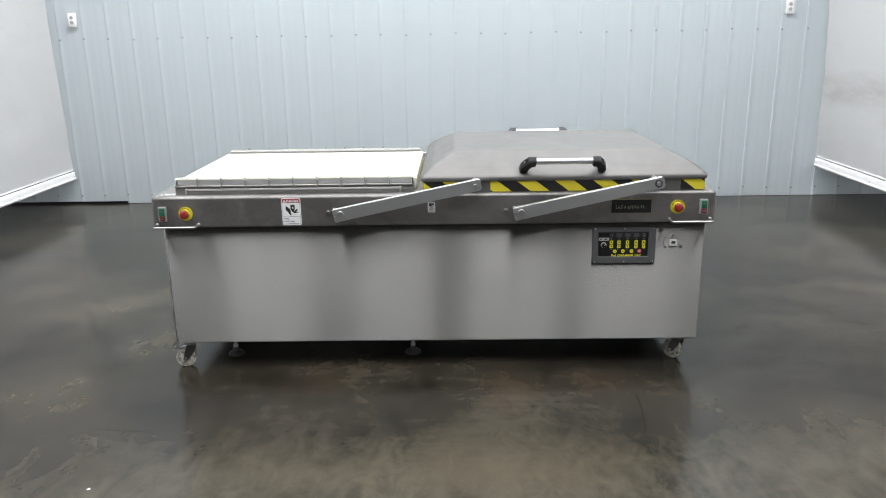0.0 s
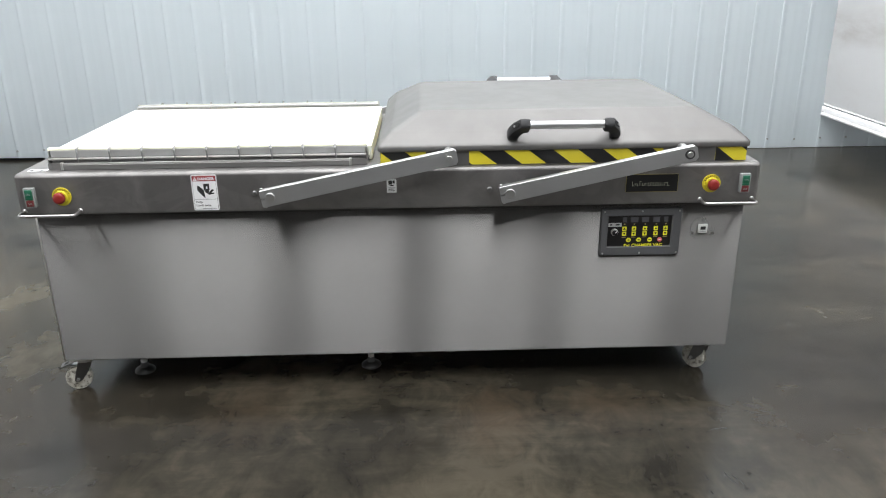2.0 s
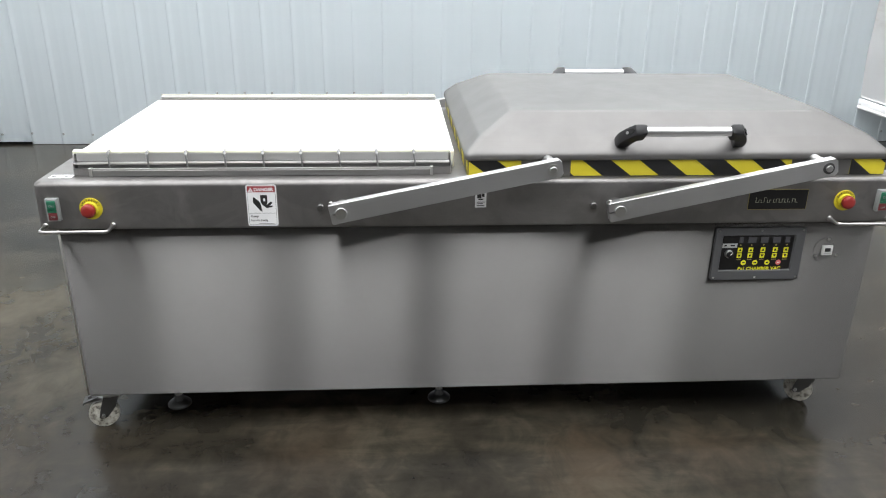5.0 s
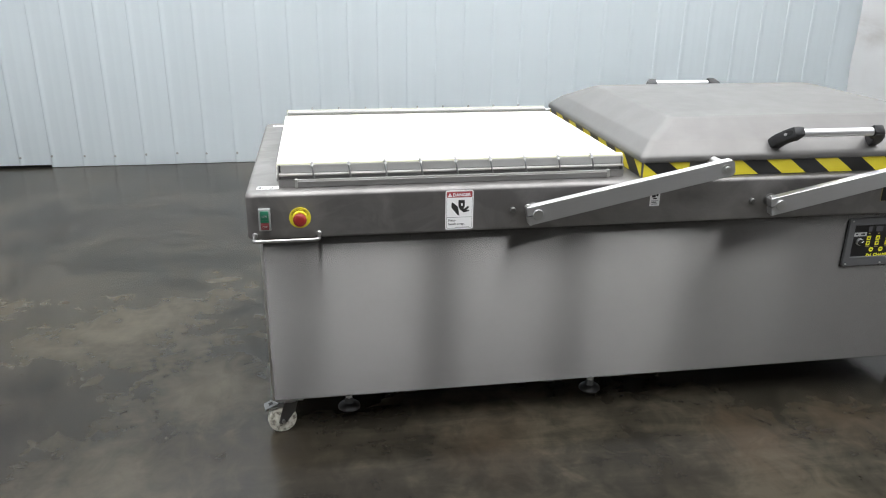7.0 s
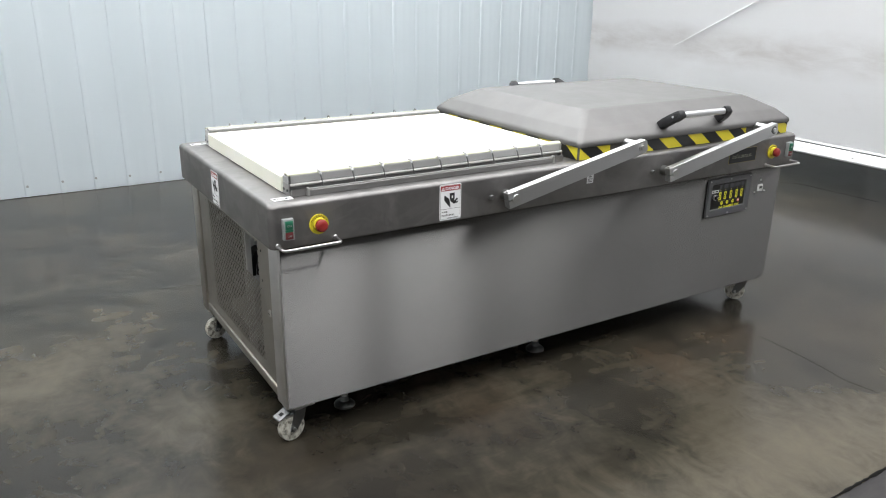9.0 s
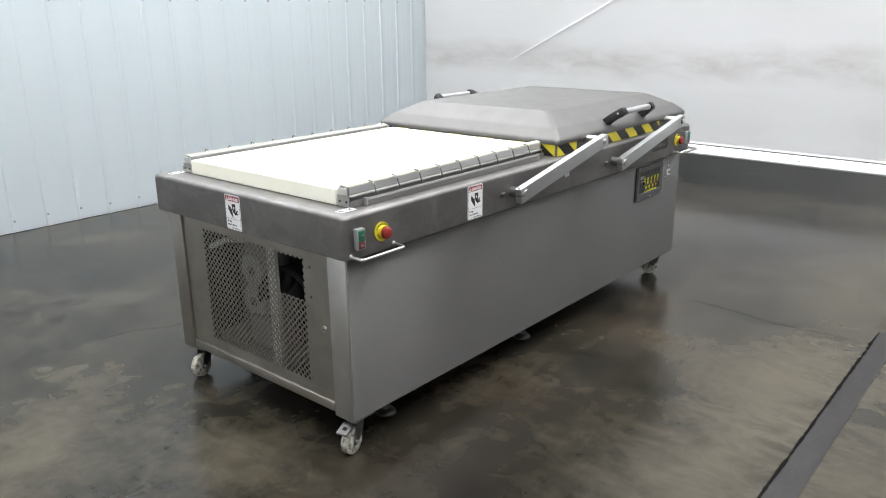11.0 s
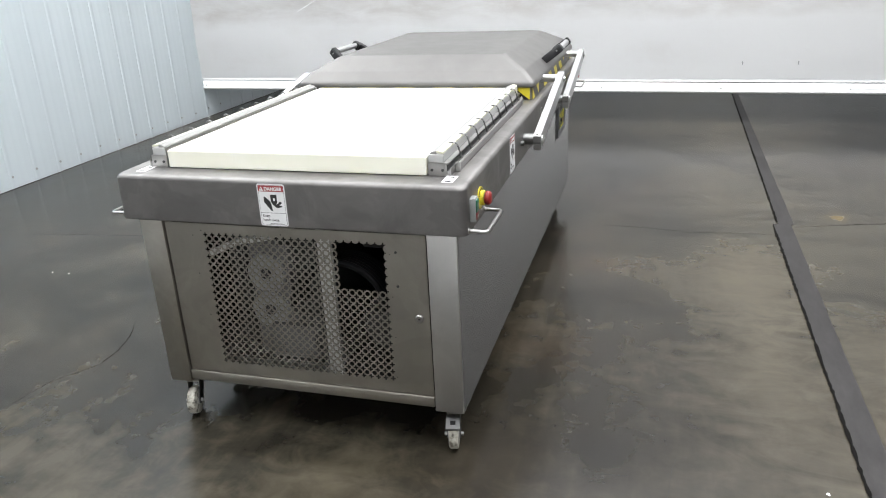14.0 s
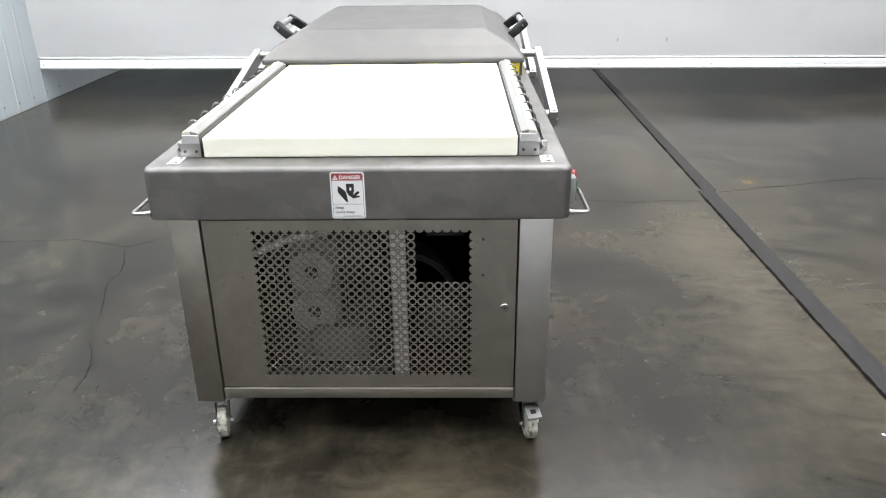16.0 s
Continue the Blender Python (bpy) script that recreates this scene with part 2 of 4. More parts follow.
PALE, OCHRE = (0.0900, 0.0775, 0.0530), (0.0849, 0.0615, 0.0398)
for stain in ((-1.60, 3.68, 0.22, 1.0, PALE, 0.95), (0.15, 2.42, 0.26, 2.2, PALE, 0.75), (0.21, 3.09, 0.20, 0.8, OCHRE, 0.6), (-2.06, 4.12, 0.30, 1.0, PALE, 0.6),
              (-1.86, 3.15, 0.28, 1.0, PALE, 0.55), (-1.93, 4.44, 0.22, 1.2, PALE, 0.55), (-0.65, 3.22, 0.20, 1.0, OCHRE, 0.4), (-0.70, 2.42, 0.22, 1.8, PALE, 0.6),
              (1.40, 2.45, 0.24, 2.5, PALE, 0.6), (-0.62, 1.98, 0.20, 2.0, PALE, 0.6), (3.10, 2.38, 0.25, 2.6, PALE, 0.5), (-2.35, 4.24, 0.30, 1.0, PALE, 0.4), (0.60, 3.14, 0.16, 1.2, OCHRE, 0.45), (1.04, 1.87, 0.045, 1.5, (0.15, 0.11, 0.045), 0.9), (0.08, 2.42, 0.20, 2.0, PALE, 0.5)):
    floor_stain(*stain)
_n.link(_base, _n.b.inputs["Base Color"])
_n.link(_sum(_n.ranged(_b, 0.19, 0.245, 0.30, 0.72), _worn, 0.02), _n.b.inputs["Roughness"])
_h = _n.bump(_n.noise(_v, 3.0, 3.0, 0.5), 0.03, 0.01)
_n.bump(_c, 0.02, 0.001, _h)

FILLER = material("joint_filler_grey", (0.03, 0.03, 0.03), 0.50, 0.0, 0.25)
_n = Net(FILLER)
_n.link(_n.ramp(_n.noise(_n.coords((1, 3, 1)), 6.0, 6.0, 0.65), [(0.3, (0.0190, 0.0175, 0.0172)), (0.7, (0.0370, 0.0340, 0.0335))]), _n.b.inputs["Base Color"])
CRACK = material("crack_grime", (0.016, 0.014, 0.012), 0.9, 0.0, 0.2)
JOINT_GRIME = material("joint_edge_grime", (0.005, 0.0045, 0.004), 0.9, 0.0, 0.1)

# white painted corrugated sheet, dusty towards no particular end, with vertical streaks
WALL = material("white_corrugated_sheet", (0.82, 0.88, 0.905), 0.40)
_n = Net(WALL)
_s = _n.noise(_n.coords((5, 5, 0.25)), 1.0, 4.0, 0.55)
_d = _n.noise(_n.coords((1, 1, 1)), 0.9, 4.0, 0.6)
_base = _n.mix(_n.ranged(_s, 0.0, 0.30, 0.40, 0.75), (0.85, 0.91, 0.935), (0.79, 0.855, 0.885))
_base = _n.mix(_n.ranged(_d, 0.0, 0.25, 0.5, 0.75), _base, (0.80, 0.85, 0.875))
_n.link(_base, _n.b.inputs["Base Color"])
_n.bump(_n.noise(_n.coords((2.0, 2.0, 0.8)), 2.0, 2.0), 0.18, 0.006)



def vinyl(name, band):
    """White vinyl with faint grey smears; band adds a soiled strip about one metre up."""
    m = material(name, (0.88, 0.885, 0.89), 0.5)
    n = Net(m)
    smear = n.noise(n.coords((1, 1, 2.2)), 1.3, 6.0, 0.65, 0.5)
    base = n.mix(n.ranged(smear, 0.0, 0.5, 0.55, 0.78), (0.93, 0.93, 0.93), (0.86, 0.845, 0.83))
    if band:
        sep = n.t.nodes.new("ShaderNodeSeparateXYZ")
        n.link(n.coords(), sep.inputs[0])
        wob = n.t.nodes.new("ShaderNodeMath")
        wob.operation = "MULTIPLY_ADD"
        n.link(n.noise(n.coords((1, 1, 1)), 1.6, 5.0, 0.6), wob.inputs[0])
        wob.inputs[1].default_value = 0.22
        n.link(sep.outputs["Z"], wob.inputs[2])
        strip_mask = n.ramp(n.ranged(wob.outputs[0], 0.0, 1.0, 0.95, 1.30), [(0.0, (0, 0, 0)), (0.45, (1, 1, 1)), (0.62, (0.8, 0.8, 0.8)), (1.0, (0, 0, 0))])
        dirt = n.mix(1.0, strip_mask, n.ramp(n.noise(n.coords((1, 0.7, 2.5)), 3.0, 7.0, 0.65, 0.4), [(0.35, (0.15, 0.15, 0.15)), (0.65, (0.85, 0.85, 0.85))]), "MULTIPLY")
        base = n.mix(dirt, base, (0.69, 0.66, 0.635))
    n.link(base, n.b.inputs["Base Color"])
    soft = n.bump(n.noise(n.coords((1, 1, 1)), 2.2, 3.0, 0.5, 0.6), 0.30, 0.02)
    n.bump(n.noise(n.coords((1, 1, 1)), 6.0, 6.0, 0.7, 0.6), 0.16, 0.004, soft)
    return m


VINYL = vinyl("white_vinyl_curtain", False)
VINYL_SOILED = vinyl("soiled_white_vinyl_curtain", True)

PLASTER = material("pale_painted_wall", (0.62, 0.64, 0.65), 0.7)
_n = Net(PLASTER)
_n.link(_n.mix(_n.noise(_n.coords(), 1.3, 5.0), (0.56, 0.58, 0.59), (0.68, 0.70, 0.71)), _n.b.inputs["Base Color"])
CEILING = material("white_ceiling_sheet", (0.7, 0.72, 0.73), 0.7)
_n = Net(CEILING)
_n.link(_n.mix(_n.noise(_n.coords((6, 1, 1)), 1.0, 4.0), (0.64, 0.66, 0.67), (0.74, 0.76, 0.77)), _n.b.inputs["Base Color"])

# ---------------------------------------------------------------- mesh helpers


def add(bm, other):
    """Merge one bmesh into another."""
    me = bpy.data.meshes.new("merge")
    other.to_mesh(me)
    other.free()
    bm.from_mesh(me)
    bpy.data.meshes.remove(me)
    return bm


def box(x0, x1, y0, y1, z0, z1, r=0.0, seg=2, bm=None):
    b = bmesh.new()
    bmesh.ops.create_cube(b, size=1.0)
    bmesh.ops.scale(b, vec=(abs(x1 - x0), abs(y1 - y0), abs(z1 - z0)), verts=b.verts)
    bmesh.ops.translate(b, vec=((x0 + x1) / 2, (y0 + y1) / 2, (z0 + z1) / 2), verts=b.verts)
    if r:
        bmesh.ops.bevel(b, geom=b.edges[:], offset=r, segments=seg, profile=0.5, affect="EDGES")
    return b if bm is None else add(bm, b)


def sweep(points, r, seg=10, bm=None, caps=True):
    """A round bar along points."""
    b = bmesh.new()
    pts = [Vector(p) for p in points]
    rings = []
    up = Vector((0, 0, 1))
    d0 = (pts[1] - pts[0]).normalized()
    if abs(d0.dot(up)) > 0.95:
        up = Vector((1, 0, 0))
    side = d0.cross(up).normalized()
    for i, p in enumerate(pts):
        a = (p - pts[i - 1]).normalized() if i else d0
        c = (pts[i + 1] - p).normalized() if i < len(pts) - 1 else a
        d = (a + c).normalized()
        side = (side - d * side.dot(d)).normalized()
        other = d.cross(side)
        k = 1.0 / max(0.5, d.dot(a))
        rad = r[i] if isinstance(r, (list, tuple)) else r
        ring = []
        for j in range(seg):
            t = 2 * math.pi * j / seg
            ring.append(b.verts.new(p + (side * math.cos(t) + other * math.sin(t)) * rad * (k if 0 < i < len(pts) - 1 else 1)))
        rings.append(ring)
    for a, c in zip(rings, rings[1:]):
        for j in range(seg):
            f = b.faces.new((a[j], a[(j + 1) % seg], c[(j + 1) % seg], c[j]))
            f.smooth = True
    if caps:
        b.faces.new(list(reversed(rings[0])))
        b.faces.new(rings[-1])
    bmesh.ops.recalc_face_normals(b, faces=b.faces)
    return b if bm is None else add(bm, b)


def rod(p, q, r, seg=14, chamfer=0.0, bm=None):
    """A cylinder from p to q, with chamfered ends."""
    p, q = Vector(p), Vector(q)
    if chamfer:
        d = (q - p).normalized() * chamfer
        return sweep([p, p + d, q - d, q], [r - chamfer, r, r, r - chamfer], seg, bm)
    return sweep([p, q], r, seg, bm)


def bend(points, radius, steps=4):
    """A polyline with rounded corners."""
    pts = [Vector(p) for p in points]
    out = [pts[0]]
    for a, p, c in zip(pts, pts[1:], pts[2:]):
        u, w = (a - p).normalized(), (c - p).normalized()
        for i in range(steps + 1):
            t = i / steps
            out.append((p + u * radius).lerp(p, t).lerp(p.lerp(p + w * radius, t), t))
    return out + [pts[-1]]


def rounded(x0, x1, y0, y1, r, n=5):
    """The outline of a rectangle with round corners, anticlockwise."""
    out = []
    for cx, cy, a in ((x1 - r, y1 - r, 0), (x0 + r, y1 - r, 90), (x0 + r, y0 + r, 180), (x1 - r, y0 + r, 270)):
        for i in range(n + 1):
            t = radians(a + 90 * i / n)
            out.append((cx + r * math.cos(t), cy + r * math.sin(t)))
    return out


def loft(levels, top=True, bottom=True, bm=None):
    """A solid through outlines of equal length: levels are lists of 3D points."""
    b = bmesh.new()
    rings = [[b.verts.new(p) for p in lv] for lv in levels]
    n = len(rings[0])
    for a, c in zip(rings, rings[1:]):
        for j in range(n):
            f = b.faces.new((a[j], a[(j + 1) % n], c[(j + 1) % n], c[j]))
            f.smooth = True
    if bottom:
        b.faces.new(list(reversed(rings[0])))
    if top:
        b.faces.new(rings[-1])
    bmesh.ops.recalc_face_normals(b, faces=b.faces)
    return b if bm is None else add(bm, b)


def prism(outline, origin, u, w, depth, bm=None):
    """A plate: 2D outline in the directions u and w from origin, with a depth along their normal."""
    b = bmesh.new()
    o, u, w = Vector(origin), Vector(u), Vector(w)
    nrm = u.cross(w).normalized()
    lo = [b.verts.new(o + u * x + w * y) for x, y in outline]
    hi = [b.verts.new(o + u * x + w * y + nrm * depth) for x, y in outline]
    n = len(lo)
    b.faces.new(list(reversed(lo)))
    b.faces.new(hi)
    for j in range(n):
        b.faces.new((lo[j], lo[(j + 1) % n], hi[(j + 1) % n], hi[j]))
    bmesh.ops.recalc_face_normals(b, faces=b.faces)
    return b if bm is None else add(bm, b)


def disc(cx, cy, r, n=20):
    return [(cx + r * math.cos(2 * math.pi * i / n), cy + r * math.sin(2 * math.pi * i / n)) for i in range(n)]


def rect(x0, x1, y0, y1):
    return [(x0, y0), (x1, y0), (x1, y1), (x0, y1)]


def smooth_by_angle(me, angle=35):
    for p in me.polygons:
        p.use_smooth = True
    me.set_sharp_from_angle(angle=radians(angle))


def crisp(ob):
    """Normals weighted by area, so that wide sheets stay flat between their rounded edges."""
    mod = ob.modifiers.new("weighted_normals", "WEIGHTED_NORMAL")
    mod.keep_sharp, mod.weight = True, 90
    return ob


BASES = {}


def thing(name, base, label, category, group="", kind=""):
    e = new(name)
    e.location = base
    e.empty_display_size = 0.1
    BASES[e.name] = Vector(base)
    return tagged(e, label, category, group, kind)


def part(name, bm, mat, parent, label=""):
    """Links a bmesh that is built in world places as one mesh under a thing or a part."""
    base = BASES[parent.name]
    bmesh.ops.translate(bm, vec=-base, verts=bm.verts)
    me = bpy.data.meshes.new(name)
    bm.to_mesh(me)
    bm.free()
    me.materials.append(mat)
    smooth_by_angle(me)
    ob = new(name, me)
    ob.parent = parent
    BASES[ob.name] = base
    return tagged(ob, label)


def solid(name, bm, mat, label, category="", kind="", group=""):
    """A thing or a piece of the setting that is one mesh."""
    me = bpy.data.meshes.new(name)
    bm.to_mesh(me)
    bm.free()
    me.materials.append(mat)
    smooth_by_angle(me)
    ob = new(name, me)
    BASES[ob.name] = Vector((0, 0, 0))
    return tagged(ob, label, category, group, kind)


def lettering(name, body, size, m, mat, parent, label="", align="LEFT", depth=0.0003, bold=0.0):
    """Flat letters at the pose m (x along the line, y up the letters)."""
    cu = bpy.data.curves.new(name, "FONT")
    cu.body, cu.size, cu.align_x, cu.align_y, cu.extrude, cu.offset = body, size, align, "BOTTOM_BASELINE", depth, bold
    tmp = new("lettering_source", cu)
    me = bpy.data.meshes.new_from_object(tmp.evaluated_get(bpy.context.evaluated_depsgraph_get()))
    bpy.data.objects.remove(tmp)
    bpy.data.curves.remove(cu)
    me.transform(Matrix.Translation(-BASES[parent.name]) @ m)
    me.materials.clear()
    me.materials.append(mat)
    me.name = name
    ob = new(name, me)
    ob.parent = parent
    BASES[ob.name] = BASES[parent.name]
    return tagged(ob, label)


FRONT = Matrix(((1, 0, 0, 0), (0, 0, -1, 0), (0, 1, 0, 0), (0, 0, 0, 1)))  # faces -y
SIDE = Matrix(((0, 0, -1, 0), (-1, 0, 0, 0), (0, 1, 0, 0), (0, 0, 0, 1)))  # faces -x

# ---------------------------------------------------------------- the hall
WALL_Y = 7.2
X0, X1, Y0 = -9.0, 9.0, -5.6
CEIL_Z = 4.45

floor = solid("floor", box(X0 - 0.2, X1 + 0.2, Y0 - 0.2, WALL_Y + 0.4, -0.2, 0.0), CONCRETE,
              "grey-brown polished concrete floor with worn pale patches", "floor", "structure")
solid("ceiling", box(X0 - 0.2, X1 + 0.2, Y0 - 0.2, WALL_Y + 0.4, CEIL_Z, CEIL_Z + 0.15), CEILING,
      "white sheeted ceiling of the hall", "ceiling", "structure")
solid("wall_west", box(X0 - 0.2, X0, Y0, WALL_Y + 0.2, 0.0, CEIL_Z), PLASTER, "pale painted side wall", "wall", "structure")
solid("wall_east", box(X1, X1 + 0.2, Y0, WALL_Y + 0.2, 0.0, CEIL_Z), PLASTER, "pale painted side wall", "wall", "structure")
solid("wall_south", box(X0, X1, Y0 - 0.2, Y0, 0.0, CEIL_Z), PLASTER, "pale painted wall", "wall", "structure")

# back wall: a backing with corrugated sheets in front, ribs every 229 mm
wall_north = solid("wall_north", box(X0, X1, WALL_Y + 0.02, WALL_Y + 0.2, 0.03, CEIL_Z), PLASTER,
                   "white corrugated metal sheet wall with vertical ribs and screws", "wall", "structure")
PITCH, RIB0 = 0.2287, -0.025


def sheet_profile(ribs):
    """Section of a sheet: x along it, y depth towards the room."""
    pts = []
    for k in range(ribs):
        o = k * PITCH
        for dx, dy in ((0.000, 0.0), (0.004, 0.0037), (0.009, 0.0048), (0.020, 0.0042), (0.034, 0.0007), (0.046, 0.0),
                       (0.092, 0.0), (0.100, 0.0005), (0.108, 0.0), (0.150, 0.0), (0.160, 0.0005), (0.170, 0.0)):
            pts.append((o + dx, dy))
    pts.append((ribs * PITCH, 0.0))
    return pts


def sheet_mesh(z0):
    prof = sheet_profile(4)
    b = bmesh.new()
    rows = []
    heights = [z0 + (CEIL_Z - z0) * i / 24 for i in range(25)]
    for z in heights:
        rows.append([b.verts.new((x, -y + 0.0012 * math.sin(z * 2.1 + x * 5.0), z)) for x, y in prof])
    for a, c in zip(rows, rows[1:]):
        for j in range(len(prof) - 1):
            b.faces.new((a[j], a[j + 1], c[j + 1], c[j]))
    bmesh.ops.solidify(b, geom=b.faces[:], thickness=0.0015)
    me = bpy.data.meshes.new("wall_sheet")
    b.to_mesh(me)
    b.free()
    me.materials.append(WALL)
    smooth_by_angle(me, 25)
    return me


SHEET_LOW, SHEET_HIGH = sheet_mesh(0.003), sheet_mesh(0.022)
SEAM_X = -3.23
first = SEAM_X - 6 * 4 * PITCH
for k in range(20):
    x = first + k * 4 * PITCH
    if x > X1 or x + 4 * PITCH < X0:
        continue
    sh = new("wall_sheet", SHEET_HIGH if x < SEAM_X - 0.1 else SHEET_LOW)
    sh.location = (x, WALL_Y + 0.004 + (0.002 if k % 2 else 0.0), 0)
    sh.parent = wall_north

# screws with washers in two rows
b = sweep([(0, 0.002, 0), (0, -0.002, 0)], 0.0085, 10)
sweep([(0, -0.002, 0), (0, -0.007, 0)], 0.005, 6, bm=b)
SCREW = bpy.data.meshes.new("wall_screw")
b.to_mesh(SCREW)
b.free()
SCREW.materials.append(ZINC)
for k in range(-17, 17):
    for z in (0.085, 1.548):
        sc = new("wall_screw", SCREW)
        sc.location = (RIB0 + k * PITCH + 0.016 + 0.004 * math.sin(k * 2.3), WALL_Y - 0.008, z + 0.006 * math.sin(k * 1.7 + z))
        sc.parent = wall_north


def outlet(x, z):
    t = thing("wall_outlet", (x, WALL_Y, z), "white duplex power outlet on the corrugated wall", "outlet", "outlets on the back wall")
    part("cover_plate", box(x - 0.036, x + 0.036, WALL_Y - 0.020, WALL_Y + 0.004, z - 0.06, z + 0.06, 0.003), OUTLET_WHITE, t)
    for dz in (0.022, -0.022):
        s = part("socket", prism(disc(0, 0, 0.017), (x, WALL_Y - 0.0205, z + dz), (1, 0, 0), (0, 0, 1), 0.002), GREY_PLASTIC, t)
        b = box(x - 0.008, x - 0.005, WALL_Y - 0.0235, WALL_Y - 0.022, z + dz - 0.005, z + dz + 0.005)
        box(x + 0.005, x + 0.008, WALL_Y - 0.0235, WALL_Y - 0.022, z + dz - 0.005, z + dz + 0.005, bm=b)
        part("slot", b, PRINT, s)


outlet(-3.525, 1.721)
outlet(3.011, 1.738)

# hanging vinyl curtains on both sides, each with a stiff batten in its bottom hem


def curtain(name, x, face, y0, y1, zb0, zb1, lean, mat, label):
    t = thing(name, (x, (y0 + y1) / 2, 0.3), label, "curtain", "vinyl side curtains")
    rng = random.Random(5 if face > 0 else 9)
    ny, nz = 110, 60
    phase = [rng.uniform(0, 6.28) for _ in range(8)]
    b = bmesh.new()
    rows = []
    for i in range(nz + 1):
        row = []
        for j in range(ny + 1):
            y = y0 + (y1 - y0) * j / ny
            zb = zb0 + (zb1 - zb0) * j / ny + 0.10
            z = zb + (CEIL_Z - 0.05 - zb) * i / nz
            p = Vector((y * 1.1, z * 1.3, phase[0]))
            d = 0.020 * noise.noise(p) + 0.010 * noise.noise(Vector((y * 2.6 + z * 1.4, z * 4.2 - y, phase[1])))
            d += 0.004 * noise.noise(Vector((y * 8.0, z * 8.0, phase[2])))
            d *= min(1.0, (z - zb) / 0.25)
            edge = 0.03 * max(0.0, 1 - (y1 - y) / 0.25) * math.sin(z * 3.0)
            row.append(b.verts.new((x + face * (d + lean * (z - zb)), y + edge * 0.4, z)))
        rows.append(row)
    for a, c in zip(rows, rows[1:]):
        for j in range(ny):
            b.faces.new((a[j], a[j + 1], c[j + 1], c[j]))
    bmesh.ops.solidify(b, geom=b.faces[:], thickness=0.003)
    part("sheet", b, mat, t)
    n = 40
    lo = [(y0 + (y1 - y0) * j / n, zb0 + (zb1 - zb0) * j / n) for j in range(n + 1)]
    sec = rounded(-0.016, 0.016, 0.0, 0.082, 0.012, 4)
    part("batten_hem", loft([[(x + u, y, z + w) for u, w in sec] for y, z in lo]), VINYL, t, "white wrapped batten in the bottom hem")
    part("hem_pipe", sweep([(x + face * 0.006, y, z + 0.018) for y, z in lo], 0.0165, 12), VINYL, t)
    part("hem_cord", sweep([(x + face * -0.006, y, z + 0.098) for y, z in lo], 0.009, 8), VINYL, t)
    for y in np.linspace(y1 - 0.03, y0 + 0.2, 14):
        z = zb0 + (zb1 - zb0) * (y - y0) / (y1 - y0)
        part("grommet", rod((x + face * 0.014, y, z + 0.04), (x + face * 0.019, y, z + 0.04), 0.006, 8), ZINC, t)
    return t


east = curtain("vinyl_curtain_east", 3.41, -1, -5.5, 7.188, 0.199, 0.280, 0.045, VINYL_SOILED, "white vinyl side curtain, soiled in a band, hanging above the floor")
curtain("vinyl_curtain_west", -3.72, 1, -5.5, 7.188, 0.259, 0.238, -0.018, VINYL, "white vinyl side curtain with a wrapped bottom batten")
b = sweep([(3.372 - 0.045 * (k / 14.0) * 1.3, 6.08 - 1.95 * k / 14.0, 0.985 + 0.95 * k / 14.0) for k in range(15)], [0.002 + 0.0035 * min(1, k / 4.0) for k in range(15)], 8)
part("diagonal_fold", b, VINYL, east, "raised diagonal fold in the vinyl")
for y, z in ((2.22, 0.494), (1.807, 0.492)):
    part("scuff_mark", box(3.385, 3.389, y - 0.004, y + 0.004, z - 0.013, z + 0.013, 0.001), GREY_PLASTIC, east)

# the lamps that give the light: troughs on two hanger rods, and the added fill panels set against the ceiling
for lx, ly, wx, wy, glow in TUBES:
    t = thing("ceiling_lamp", (lx, ly, LAMP_Z), "white four-foot fluorescent ceiling lamp on rods", "ceiling lamp", "ceiling lamps in a row")
    sec = [(-wy / 2 - 0.02, -0.005), (-wy / 2, 0.0), (wy / 2, 0.0), (wy / 2 + 0.02, -0.005), (0.06, 0.07), (-0.06, 0.07)]
    part("housing", loft([[(x, ly + u, LAMP_Z + w) for u, w in sec] for x in (lx - wx / 2 - 0.02, lx + wx / 2 + 0.02)]), LAMP_BODY, t)
    for x in (lx - wx * 0.35, lx + wx * 0.35):
        part("hanger_rod", rod((x, ly, LAMP_Z + 0.065), (x, ly, CEIL_Z + 0.002), 0.004, 8), ZINC, t)
for lx, ly, wx, wy, glow in FILL_PANELS:
    t = thing("fill_light_panel", (lx, ly, LAMP_Z), "wide white fill panel, added unseen under the ceiling", "ceiling lamp", "ceiling light panels")
    part("housing", box(lx - wx / 2 - 0.03, lx + wx / 2 + 0.03, ly - wy / 2 - 0.03, ly + wy / 2 + 0.03, LAMP_Z, CEIL_Z + 0.002, 0.01), LAMP_BODY, t)

# ---------------------------------------------------------------- the floor joint and cracks


def wander(pts, step=0.02, amp=0.010, seed=1):
    """A line through pts that strays smoothly, with a little jitter."""
    rng = random.Random(seed)
    out = []
    for (ax, ay), (cx, cy) in zip(pts, pts[1:]):
        n = max(2, int(math.hypot(cx - ax, cy - ay) / step))
        for i in range(n):
            x, y = ax + (cx - ax) * i / n, ay + (cy - ay) * i / n
            d = noise.noise_vector(Vector((x * 7.0, y * 7.0, seed * 3.7))) * amp
            out.append((x + d.x + rng.uniform(-amp, amp) * 0.18, y + d.y + rng.uniform(-amp, amp) * 0.18))
    return out + [pts[-1]]


